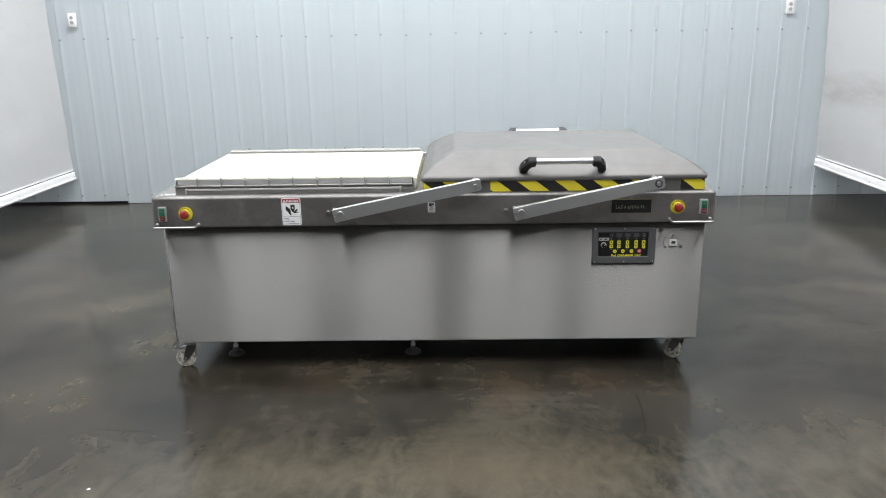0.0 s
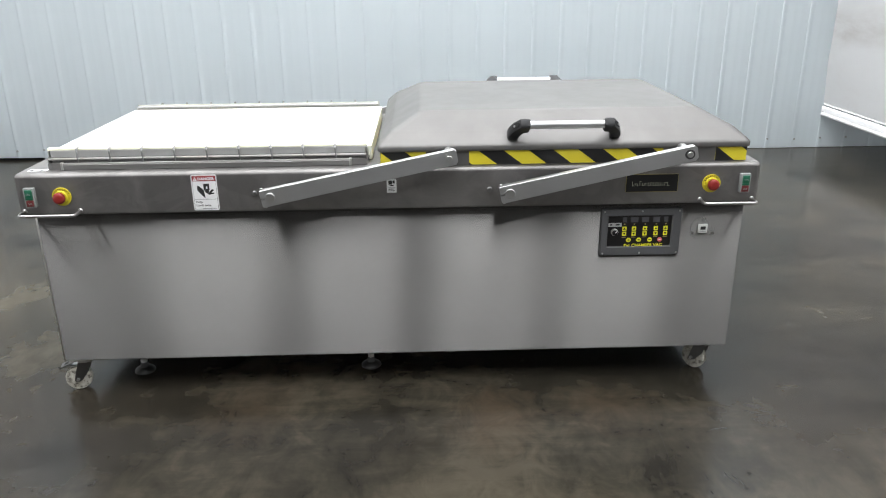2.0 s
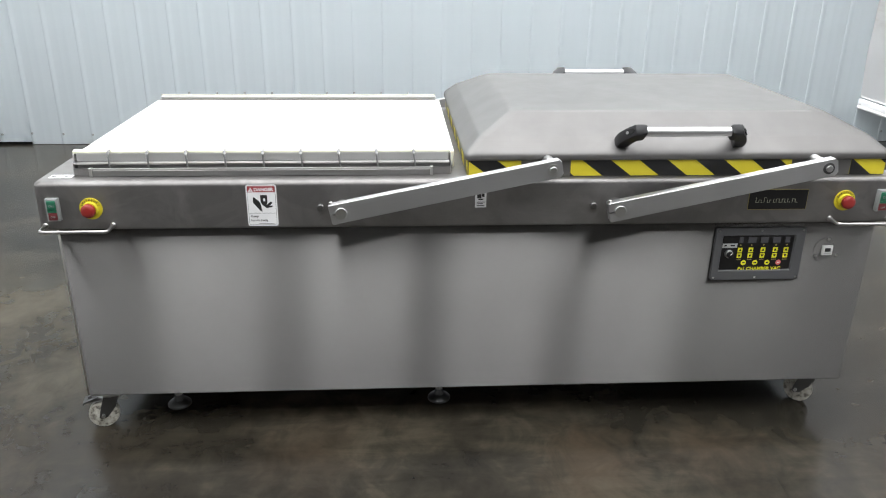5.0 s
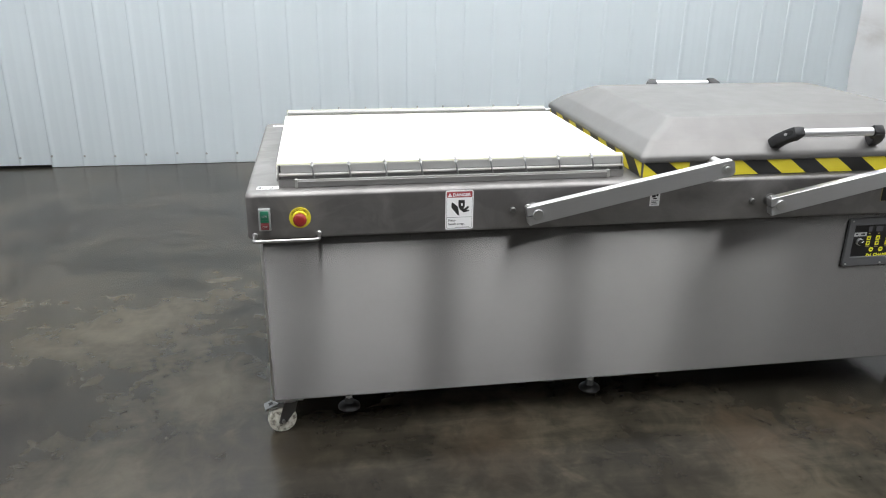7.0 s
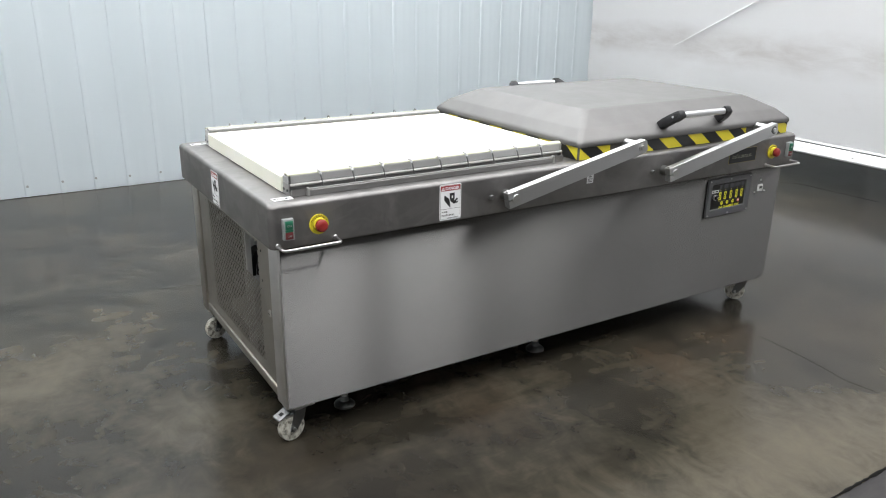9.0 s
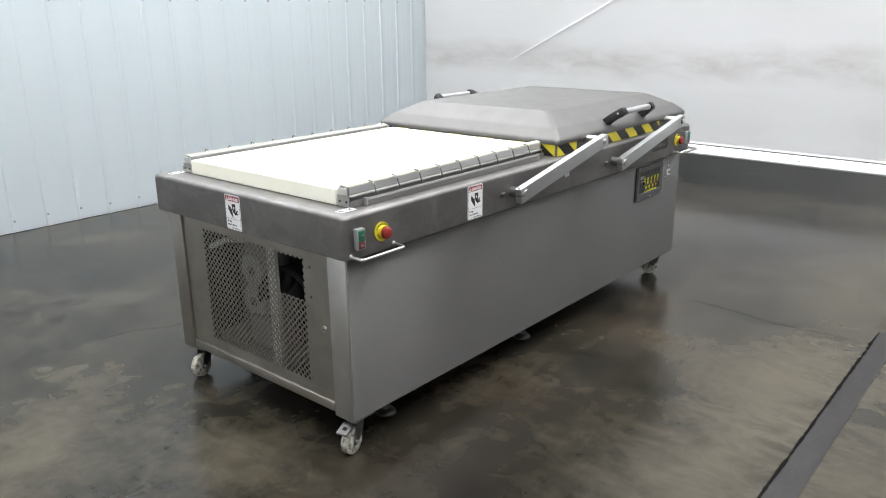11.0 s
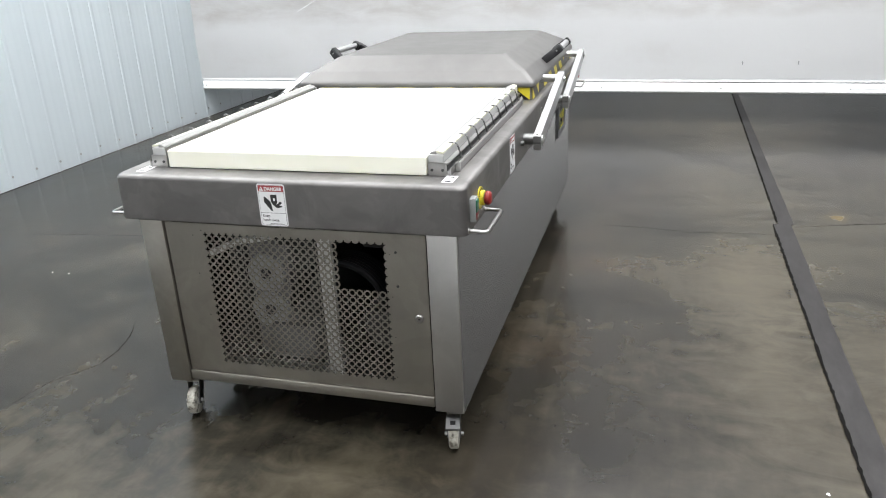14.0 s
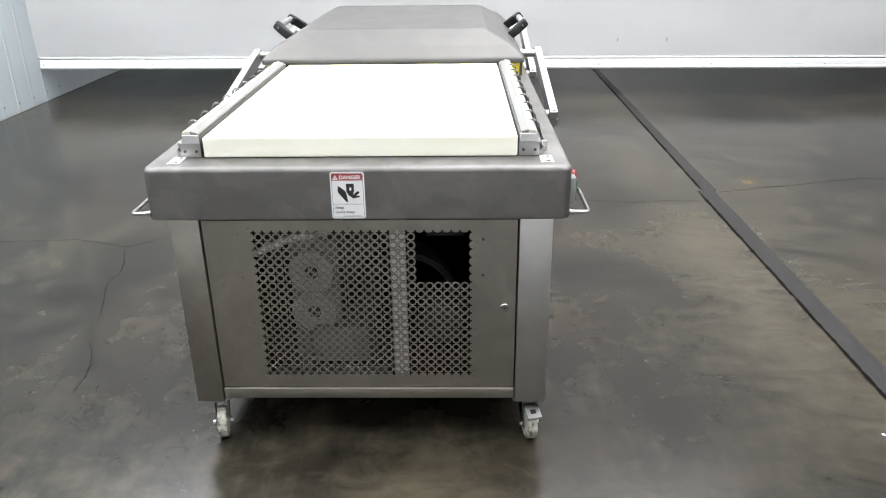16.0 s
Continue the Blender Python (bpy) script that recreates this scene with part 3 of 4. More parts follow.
def crack(pts, width, amp=0.010, seed=1, z=0.0015, label="thin dark crack in the concrete", mat=CRACK):
    rng = random.Random(seed + 50)
    line = [Vector((x, y, 0)) for x, y in wander(pts, amp=amp, seed=seed)]
    b = bmesh.new()
    prev = None
    for i, p in enumerate(line):
        d = (line[min(i + 1, len(line) - 1)] - line[max(i - 1, 0)]).normalized()
        nrm = Vector((-d.y, d.x, 0))
        w = width * rng.uniform(0.4, 1.3) * min(1, (i + 1) / 6, (len(line) - i) / 6)
        cur = (b.verts.new((p.x + nrm.x * w / 2, p.y + nrm.y * w / 2, z)), b.verts.new((p.x - nrm.x * w / 2, p.y - nrm.y * w / 2, z)))
        if prev:
            b.faces.new((prev[0], prev[1], cur[1], cur[0]))
        prev = cur
    bmesh.ops.recalc_face_normals(b, faces=b.faces)
    return solid("floor_crack", b, mat, label, "crack", "structure")


def strip(x0, x1, ya, yb, yb1, seed):
    rng = random.Random(seed)
    b = bmesh.new()
    n = int((x1 - x0) / 0.06)
    prev = None
    for i in range(n + 1):
        x = x0 + (x1 - x0) * i / n
        far = yb + (yb1 - yb) * i / n
        cur = (b.verts.new((x, ya + rng.uniform(-0.0015, 0.0015), 0.002)), b.verts.new((x, far + rng.uniform(-0.0015, 0.0015), 0.002)))
        if prev:
            b.faces.new((prev[0], cur[0], cur[1], prev[1]))
        prev = cur
    bmesh.ops.recalc_face_normals(b, faces=b.faces)
    return solid("floor_joint", b, FILLER, "straight grey filler strip in a floor joint", "floor joint", "structure")


strip(-6.0, 0.89, 2.127, 2.212, 2.212, 3)
strip(0.89, 8.5, 2.112, 2.188, 2.135, 4)
crack([(-6.0, 2.215), (0.89, 2.216)], 0.012, 0.0022, 11, 0.0035, "ragged dark edge along the floor joint", JOINT_GRIME)
crack([(0.89, 2.191), (8.5, 2.138)], 0.011, 0.0022, 12, 0.0035, "ragged dark edge along the floor joint", JOINT_GRIME)
crack([(0.75, 3.09), (0.74, 2.87), (0.70, 2.63), (0.72, 2.42), (0.73, 2.22)], 0.0022, 0.012, 22)
crack([(0.86, 2.12), (1.1, 1.2), (1.0, 0.3)], 0.0035, 0.012, 23)
crack([(0.27, 5.01), (0.17, 5.07), (0.11, 5.15), (0.15, 5.29), (0.20, 5.43), (0.18, 5.72), (0.10, 6.3)], 0.0024, 0.010, 24)
crack([(0.10, 5.16), (-0.04, 5.11), (-0.18, 5.07), (-0.29, 5.08), (-0.42, 5.04), (-0.55, 5.00), (-0.68, 4.96)], 0.0022, 0.010, 25)
crack([(-0.77, 4.94), (-0.88, 4.89), (-1.02, 4.84), (-1.13, 4.84), (-1.21, 4.89), (-1.28, 4.94), (-1.45, 4.97)], 0.0026, 0.010, 27)
crack([(3.39, 4.85), (3.48, 4.69), (3.50, 4.03)], 0.005, 0.010, 26)
crack([(-1.25, 2.71), (-1.38, 2.73), (-1.55, 2.75)], 0.0018, 0.006, 29)
for sx, sy, s in ((-1.341, 2.318, 0.006), (-0.37, 5.74, 0.005), (-0.37, 5.64, 0.005)):
    b = prism([(-s, -s * 0.7), (s * 0.9, -s * 0.6), (s, s * 0.5), (-s * 0.3, s)], (sx, sy, 0.0005), (1, 0, 0), (0, 1, 0), 0.001)
    solid("paper_scrap", b, WHITE_LABEL, "tiny white paper scrap on the concrete floor", "litter", "", "paper scraps")

# ---------------------------------------------------------------- the vacuum packaging machine
CX, CY = -0.1375, 3.8275            # middle of the machine in plan
AX0, AX1, AY0, AY1 = -1.40, 1.125, 3.288, 4.367     # table
BX0, BX1, BY0, BY1 = -1.370, 1.095, 3.325, 4.330    # cabinet below it
TOP, UNDER, FOOT = 0.849, 0.708, 0.135

machine = thing("vacuum_packaging_machine", (CX, CY, 0), "large stainless steel double chamber vacuum packaging machine on casters", "packaging machine")


def mirror_y(p):
    return (p[0], 2 * CY - p[1], p[2])


# table: folded sheet with soft edges, standing proud of the cabinet
levels = []
for z, inset, r in ((UNDER, 0.006, 0.018), (UNDER + 0.003, 0.001, 0.020), (UNDER + 0.008, 0.0, 0.022), (TOP - 0.014, 0.0, 0.024), (TOP - 0.0085, 0.0013, 0.025),
                    (TOP - 0.004, 0.0042, 0.027), (TOP - 0.0011, 0.0085, 0.030), (TOP, 0.0145, 0.034)):
    levels.append([(x, y, z) for x, y in rounded(AX0 + inset, AX1 - inset, AY0 + inset, AY1 - inset, r)])
table = crisp(part("table_top", loft(levels), STEEL_TABLE, machine, "brushed stainless steel table with rounded edges"))

# cabinet: front, back and right sheets, folded posts at the open left end
crisp(part("front_panel", box(BX0 + 0.006, BX1, BY0, BY0 + 0.014, FOOT, UNDER + 0.01, 0.005, 3), STEEL, machine, "tall brushed stainless steel front panel"))
part("back_panel", box(BX0 + 0.006, BX1, BY1 - 0.014, BY1, FOOT, UNDER + 0.01, 0.005, 3), STEEL, machine)
part("end_panel", box(BX1 - 0.004, BX1 - 0.0005, BY0 + 0.012, BY1 - 0.012, FOOT, UNDER + 0.01), STEEL, machine)
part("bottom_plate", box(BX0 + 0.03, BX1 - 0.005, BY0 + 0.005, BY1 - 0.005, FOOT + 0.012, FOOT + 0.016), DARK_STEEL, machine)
DY0, DY1, DZ0, DZ1 = 3.417, 4.247, 0.184, 0.694      # door in the end
# front post is paler than the rear: its brighter reflection is put into the colour
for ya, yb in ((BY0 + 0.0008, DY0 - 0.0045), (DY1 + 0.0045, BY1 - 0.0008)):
    part("corner_post", box(BX0 + 0.0003, BX0 + 0.05, ya, yb, FOOT + 0.0005, UNDER + 0.008, 0.003, 2), STEEL_POST_LIT if ya < CY else STEEL_DOOR, machine, "folded stainless steel corner post")
part("bottom_rail", box(BX0 + 0.002, BX0 + 0.045, DY0 - 0.002, DY1 + 0.002, 0.147, 0.181, 0.003), STEEL_DOOR, machine, "stainless bottom rail under the end door")
part("top_rail", box(BX0 + 0.010, BX0 + 0.045, DY0 - 0.002, DY1 + 0.002, DZ1 + 0.002, UNDER + 0.008), STEEL_DOOR, machine)

# end door: perforated with rows of round holes and small crosses, with a cut-out window
from mathutils import geometry
PX0, PZ0, CELL_Y, CELL_Z, NCOL, NROW = 4.1125, 0.2285, 0.0237, 0.0239, 24, 18



def cell(circle, corners):
    """One square of the sheet, 1 by 1: a hole in the middle and quarter crosses cut from the corners."""
    a, c = 0.32, 0.10
    out = []
    for (x, y, dx, dy), on in zip(((0, 0, 1, 1), (1, 0, -1, 1), (1, 1, -1, -1), (0, 1, 1, -1)), corners):
        if not on:
            out.append((x, y))
            continue
        q = [(x, y + dy * a), (x + dx * c, y + dy * a), (x + dx * c, y + dy * c), (x + dx * a, y + dy * c), (x + dx * a, y)]
        out += q if (x, y) in ((0, 0), (1, 1)) else list(reversed(q))
    loops = [[Vector((x, y, 0)) for x, y in out]]
    if circle:
        loops.append([Vector((0.5 + 0.30 * math.cos(t), 0.5 + 0.30 * math.sin(t), 0)) for t in [-2 * math.pi * i / 14 for i in range(14)]])
    flat = [(v.x, v.y) for lp in loops for v in lp]
    return flat, [tuple(t) for t in geometry.tessellate_polygon(loops)]


def in_window(i, j):
    return i >= NCOL - 6 and j >= NROW - 6


cache, verts, faces = {}, [], []
DOOR_X = BX0 + 0.008
for i in range(-1, NCOL + 1):
    for j in range(-1, NROW + 1):
        inside = 0 <= i < NCOL and 0 <= j < NROW
        if inside and in_window(i, j):
            continue
        corners = tuple(0 <= i + di <= NCOL and 0 <= j + dj <= NROW for di, dj in ((0, 0), (1, 0), (1, 1), (0, 1)))
        key = (inside, corners)
        if key not in cache:
            cache[key] = cell(*key)
        flat, tris = cache[key]
        o = len(verts)
        verts += [(DOOR_X - CX, PX0 - (i + u) * CELL_Y - CY, PZ0 + (j + w) * CELL_Z) for u, w in flat]
        faces += [tuple(o + k for k in t) for t in tris]
ya, yb = PX0 + CELL_Y, PX0 - (NCOL + 1) * CELL_Y
za, zb = PZ0 - CELL_Z, PZ0 + (NROW + 1) * CELL_Z
for y0, y1, z0, z1 in ((DY1, ya, DZ0, DZ1), (yb, DY0, DZ0, DZ1), (ya, yb, DZ0, za), (ya, yb, zb, DZ1)):
    o = len(verts)
    verts += [(DOOR_X - CX, y - CY, z) for y, z in ((y0, z0), (y1, z0), (y1, z1), (y0, z1))]
    faces.append((o, o + 1, o + 2, o + 3))
me = bpy.data.meshes.new("end_door")
me.from_pydata(verts, [], faces)
b = bmesh.new()
b.from_mesh(me)
bmesh.ops.remove_doubles(b, verts=b.verts, dist=0.00005)
bmesh.ops.recalc_face_normals(b, faces=b.faces)
if sum(f.normal.x for f in b.faces) > 0:
    bmesh.ops.reverse_faces(b, faces=b.faces)
b.to_mesh(me)
b.free()
me.materials.append(STEEL_DOOR)
door = new("end_door", me)
door.parent = machine
BASES[door.name] = BASES[machine.name]
mod = door.modifiers.new("sheet_thickness", "SOLIDIFY")
mod.thickness, mod.offset = 0.0018, -1.0
tagged(door, "dull stainless end door, perforated with holes and crosses, with a cut-out window")
b = rod((DOOR_X, 3.447, 0.438), (DOOR_X - 0.006, 3.447, 0.438), 0.0125, 18, 0.002)
lock = part("door_lock", b, STEEL_ROD, door, "round chrome key lock")
part("keyhole", box(DOOR_X - 0.0075, DOOR_X - 0.0058, 3.4435, 3.4505, 0.4365, 0.4395), PRINT, lock)
for z in (0.639, 0.535):
    part("rivet", rod((DOOR_X + 0.001, 3.507, z), (DOOR_X - 0.002, 3.507, z), 0.004, 8), DARK_STEEL, door)
for y, z in ((3.525, 0.632), (3.525, 0.50), (3.525, 0.37), (3.53, 0.235), (4.125, 0.672), (4.155, 0.655), (4.155, 0.53), (4.14, 0.39), (3.86, 0.672)):
    part("pinhole", rod((DOOR_X + 0.001, y, z), (DOOR_X - 0.0006, y, z), 0.0017, 6), PRINT, door)

# inside, seen through the holes: a pump with two fan covers, a strut, a coiled hose, an oil box and a motor
strut = part("inner_strut", box(BX0 + 0.022, BX0 + 0.040, 3.714, 3.754, FOOT + 0.016, UNDER), STRUT_PAINT, machine, "upright pale strut behind the perforated door")
for z in (0.40, 0.485, 0.60):
    part("strut_bolt", rod((BX0 + 0.023, 3.735, z), (BX0 + 0.015, 3.735, z), 0.008, 6), ZINC, strut)
pump = part("pump_housing", box(-1.20, -0.55, 3.80, 4.16, 0.20, 0.63, 0.03, 3), PUMP_DARKENED, machine, "vacuum pump in darkened grey behind the perforated door")
for z in (0.492, 0.366):
    b = rod((-1.19, 3.992, z), (-1.25, 3.992, z), 0.068, 28, 0.006)
    cover = part("fan_cover", b, FAN_GREY, pump, "round pale grey fan cover")
    b = bmesh.new()
    for r in (0.006, 0.015):
        sweep([(-1.252, 3.992 + r * math.cos(t), z + r * math.sin(t)) for t in [2 * math.pi * i / 20 for i in range(21)]], 0.004, 6, bm=b, caps=False)
    part("fan_grill", b, DARK_STEEL, cover)
part("pump_bracket", box(-1.235, -1.195, 3.915, 4.055, 0.20, 0.60, 0.01), BRACKET_GREY, pump, "grey bracket between the fan covers")
part("pump_pipe", sweep(bend([(-1.22, 3.95, 0.60), (-1.22, 3.83, 0.615), (-1.21, 3.80, 0.50), (-1.20, 3.86, 0.44)], 0.03, 4), 0.022, 12), PUMP_DARKENED, pump, "pipe bend on the pump, in the same darkened grey")
part("pump_base", box(-1.28, -0.5, 3.78, 4.20, FOOT + 0.016, 0.20, 0.006), ZINC, machine, "pale pump mounting base")
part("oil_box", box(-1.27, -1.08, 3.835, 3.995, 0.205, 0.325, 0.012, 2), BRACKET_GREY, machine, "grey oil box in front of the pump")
b = sweep(bend([(-1.325, 4.125, 0.585), (-1.325, 4.02, 0.632), (-1.325, 3.93, 0.645), (-1.20, 3.90, 0.645)], 0.03, 4), 0.011, 10)
part("pale_tube", b, STRUT_PAINT, machine, "pale plastic tube behind the perforated door")
for k in range(7):
    r = 0.150 - 0.004 * k
    ring = [(-1.300 + 0.022 * k + 0.0013 * i, 3.73 + r * math.cos(math.pi * i / 16), 0.415 + r * math.sin(math.pi * i / 16)) for i in range(17)]
    part("hose_turn", sweep(ring, 0.0105, 10), HOSE, machine, "turn of a coiled black hose")
relay = part("relay_box", box(-1.22, -1.12, 3.555, 3.665, 0.590, 0.690, 0.004, 1), BLACK_PLASTIC, machine, "black relay box above the hose")
part("relay_label", box(-1.2215, -1.2195, 3.575, 3.625, 0.632, 0.640), FADED, relay)
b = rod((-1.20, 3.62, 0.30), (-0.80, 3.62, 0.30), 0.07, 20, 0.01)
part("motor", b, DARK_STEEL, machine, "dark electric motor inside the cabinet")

# casters


def caster(x, y, spin, brake):
    """A swivel caster: nylon wheel on a zinc fork, its axle turned by spin degrees."""
    t = part("caster", box(x - 0.045, x + 0.045, y - 0.045, y + 0.045, FOOT - 0.004, FOOT + 0.002, 0.002), ZINC, machine, "swivel caster with a white nylon wheel")
    m = Matrix.Translation((x, y, 0)) @ Matrix.Rotation(radians(spin), 4, "Z")

    def put(name, b, mat, label=""):
        b.transform(m)
        return part(name, b, mat, t, label)

    off = -0.030
    put("swivel_head", rod((0, 0, FOOT - 0.022), (0, 0, FOOT - 0.003), 0.027, 20, 0.003), ZINC)
    for s in (-1, 1):
        out = [(0.022, FOOT - 0.02), (-0.022, FOOT - 0.02), (-0.035, 0.075), (off - 0.014, 0.040), (off - 0.004, 0.034), (off + 0.012, 0.040), (0.012, 0.078)]
        put("fork", prism(out, (0, s * 0.019 - 0.0015, 0), (1, 0, 0), (0, 0, 1), -0.003), FORK)
    put("fork_bridge", box(-0.024, 0.022, -0.0205, 0.0205, FOOT - 0.024, FOOT - 0.019, 0.001), ZINC)
    prof = [(-0.0145, 0.040), (-0.0125, 0.0455), (-0.006, 0.047), (0.006, 0.047), (0.0125, 0.0455), (0.0145, 0.040)]
    b = sweep([(off, py, 0.047) for py, _ in prof], [r for _, r in prof], 30)
    put("wheel", b, NYLON, "white nylon wheel, lightly soiled")
    put("hub", rod((off, -0.0165, 0.047), (off, 0.0165, 0.047), 0.013, 16, 0.002), GREY_PLASTIC)
    put("axle_nut", rod((off, -0.029, 0.047), (off, 0.029, 0.047), 0.006, 6), ZINC)
    if brake:
        b = prism([(-0.030, -0.021), (0.020, -0.021), (0.020, 0.021), (-0.030, 0.021)], (off - 0.026, 0, 0.108), (0.93, 0, 0.36), (0, 1, 0), 0.003)
        prism([(-0.030, -0.021), (-0.027, -0.021), (-0.027, 0.021), (-0.030, 0.021)], (off - 0.026, 0, 0.104), (0.93, 0, 0.36), (0, 1, 0), 0.004, b)
        put("brake_pedal", b, FORK, "tilted steel brake pedal")
        put("pedal_slot", prism(rect(-0.016, -0.002, -0.008, 0.008), (off - 0.0265, 0, 0.1112), (0.93, 0, 0.36), (0, 1, 0), 0.0006), DARK)
        put("brake_arm", box(off - 0.05, off + 0.02, -0.016, 0.016, 0.096, 0.101, 0.001), ZINC)
    return t


caster(-1.315, 3.372, 12, True)
caster(1.035, 3.395, -48, False)
caster(-1.310, 4.282, 14, False)
caster(1.035, 4.282, 30, False)


def levelling_foot(x, y):
    prof = [(0.0, 0.038), (0.006, 0.038), (0.010, 0.034), (0.020, 0.018), (0.034, 0.013), (0.036, 0.012)]
    t = part("levelling_foot", sweep([(x, y, z + 0.034) for z, _ in prof], [r for _, r in prof], 24), FOOT_STEEL_SHADED, machine, "steel levelling foot raised off the floor")
    part("threaded_stem", rod((x, y, 0.06), (x, y, FOOT + 0.014), 0.007, 10), ZINC, t)
    part("nut", rod((x, y, 0.072), (x, y, 0.084), 0.0125, 6), ZINC, t)


for fx in (-1.119, -0.248):
    levelling_foot(fx, 3.425)
    levelling_foot(fx, 2 * CY - 3.425)

# ---------------------------------------------------------------- left chamber: filler board and seal bars
BDX0, BDX1, BDY0, BDY1, BDZ = -1.312, -0.210, 3.419, 4.232, 0.903
board = crisp(part("filler_board", box(BDX0, BDX1, BDY0, BDY1, TOP + 0.001, BDZ, 0.005, 2), BOARD, machine, "thick white polyethylene filler board"))
for x, y in ((-0.258, BDY0 + 0.016), (-0.258, BDY1 - 0.016)):
    s = part("board_screw", rod((x, y, BDZ), (x, y, BDZ + 0.002), 0.006, 12), ZINC, board)


def seal_bar(flip):
    f = mirror_y if flip else (lambda p: p)

    def sect(pts, xa, xb, name, mat, parent, label=""):
        pts = [(2 * CY - y if flip else y, z) for y, z in pts]
        return part(name, loft([[(x, y, z) for y, z in pts] for x in (xa, xb)]), mat, parent, label)

    xa, xb = -1.303, -0.226
    ch = [(3.352, 0.850), (3.414, 0.850), (3.414, 0.904), (3.411, 0.904), (3.411, 0.862), (3.378, 0.862), (3.358, 0.864), (3.354, 0.872), (3.351, 0.872)]
    t = sect(ch, xa, xb, "seal_bar", RAIL, machine, "long dull steel seal bar channel with a cream strip on top")
    sect([(3.371, 0.888), (3.406, 0.888), (3.406, 0.914), (3.371, 0.911)], xa + 0.006, xb - 0.004, "bar_core", BAR_TAPE, t)
    sect([(3.376, 0.862), (3.406, 0.862), (3.406, 0.889), (3.376, 0.889)], xa + 0.003, xb - 0.003, "bar_foot", BAR_FOOT, t)
    sect([(3.3715, 0.9105), (3.390, 0.9130), (3.391, 0.9185), (3.387, 0.9190), (3.3725, 0.9160)], xa - 0.003, xb + 0.001, "silicone_strip", CREAM, t, "cream silicone strip")
    sect([(3.3915, 0.9080), (3.4105, 0.9060), (3.4105, 0.9110), (3.407, 0.9140), (3.3915, 0.9175)], xa + 0.001, xb - 0.001, "tape_strip", PALE_TAPE, t, "pale grey tape beside the silicone")
    sect([(3.360, 0.880), (3.371, 0.883), (3.371, 0.887), (3.359, 0.884)], xa + 0.001, xb - 0.001, "drip_lip", STEEL_ROD, t)
    for xe, s in ((xa, -1), (xb, 1)):
        b = box(xe, xe + s * 0.004, *sorted((f((0, 3.363, 0))[1], f((0, 3.415, 0))[1])), 0.850, 0.886)
        part("end_plate", box(xe + s * 0.0005, xe + s * 0.0035, *sorted((f((0, 3.3705, 0))[1], f((0, 3.4135, 0))[1])), 0.8865, 0.9085, 0.0008, 1), BAR_TAPE, t)
        e = part("end_bracket", b, STEEL_ROD, t)
        for y in (3.374, 3.404):
            q = f((xe + s * 0.004, y, 0.866))
            part("bracket_screw", rod(q, (q[0] + s * 0.003, q[1], q[2]), 0.004, 8), DARK_STEEL, e)
    rail = part("wire_rail", box(-1.252, -0.281, *sorted((f((0, 3.341, 0))[1], f((0, 3.347, 0))[1])), 0.850, 0.868, 0.001, 1), RAIL, t, "flat steel rail that holds the wires")
    part("rail_rod", rod(f((-1.255, 3.344, 0.871)), f((-0.278, 3.344, 0.871)), 0.0035, 8), STEEL_ROD, rail)
    for xe in (-1.252, -0.281):
        part("rail_end", box(xe - 0.004, xe + 0.004, *sorted((f((0, 3.338, 0))[1], f((0, 3.352, 0))[1])), 0.850, 0.876, 0.001, 1), ZINC, rail)
    for k in range(9):
        x = -1.204 + k * 0.871 / 8
        if flip:
            pts = [(x, 3.380, 0.915), (x, 3.375, 0.9225), (x, 3.363, 0.9225), (x, 3.357, 0.914), (x, 3.347, 0.874)]
        else:
            pts = [(x, 3.385, 0.9165), (x, 3.371, 0.9200), (x, 3.362, 0.9175), (x + 0.001, 3.357, 0.909), (x + 0.005, 3.348, 0.874)]
        part("clamp_wire", sweep(bend([f(p) for p in pts], 0.005, 3), 0.0027, 8), WIRE, t)
    return t


seal_bar(False)
seal_bar(True)

# ---------------------------------------------------------------- right chamber: domed lid with hazard tape
LX0, LX1, LY0, LY1 = -0.186, 1.086, 3.309, 4.346
levels = []
for z, inset, r in ((0.899, 0.004, 0.014), (0.901, 0.001, 0.016), (0.905, 0.0, 0.018), (0.914, 0.0, 0.019), (0.921, 0.003, 0.020), (0.928, 0.010, 0.022),
                    (0.957, 0.042, 0.024), (0.963, 0.051, 0.026), (0.968, 0.061, 0.028), (1.010, 0.140, 0.030), (1.014, 0.151, 0.032), (1.016, 0.163, 0.034), (1.0165, 0.20, 0.034)):
    levels.append([(x, y, z) for x, y in rounded(LX0 + inset, LX1 - inset, LY0 + inset, LY1 - inset, r)])
lid = crisp(part("chamber_lid", loft(levels), STEEL_LID, machine, "hipped stainless steel chamber lid, closed"))
SK = 0.009
skirt = part("lid_skirt", loft([[(x, y, z) for x, y in rounded(LX0 + SK, LX1 - SK, LY0 + SK, LY1 - SK, 0.012)] for z in (TOP + 0.001, 0.902)]), STEEL_LID, lid)
part("lid_gasket", loft([[(x, y, z) for x, y in rounded(LX0 + SK + 0.001, LX1 - SK - 0.001, LY0 + SK + 0.001, LY1 - SK - 0.001, 0.012)] for z in (TOP - 0.002, TOP + 0.0012)]), RUBBER, lid)
TZ0, TZ1 = 0.8515, 0.901


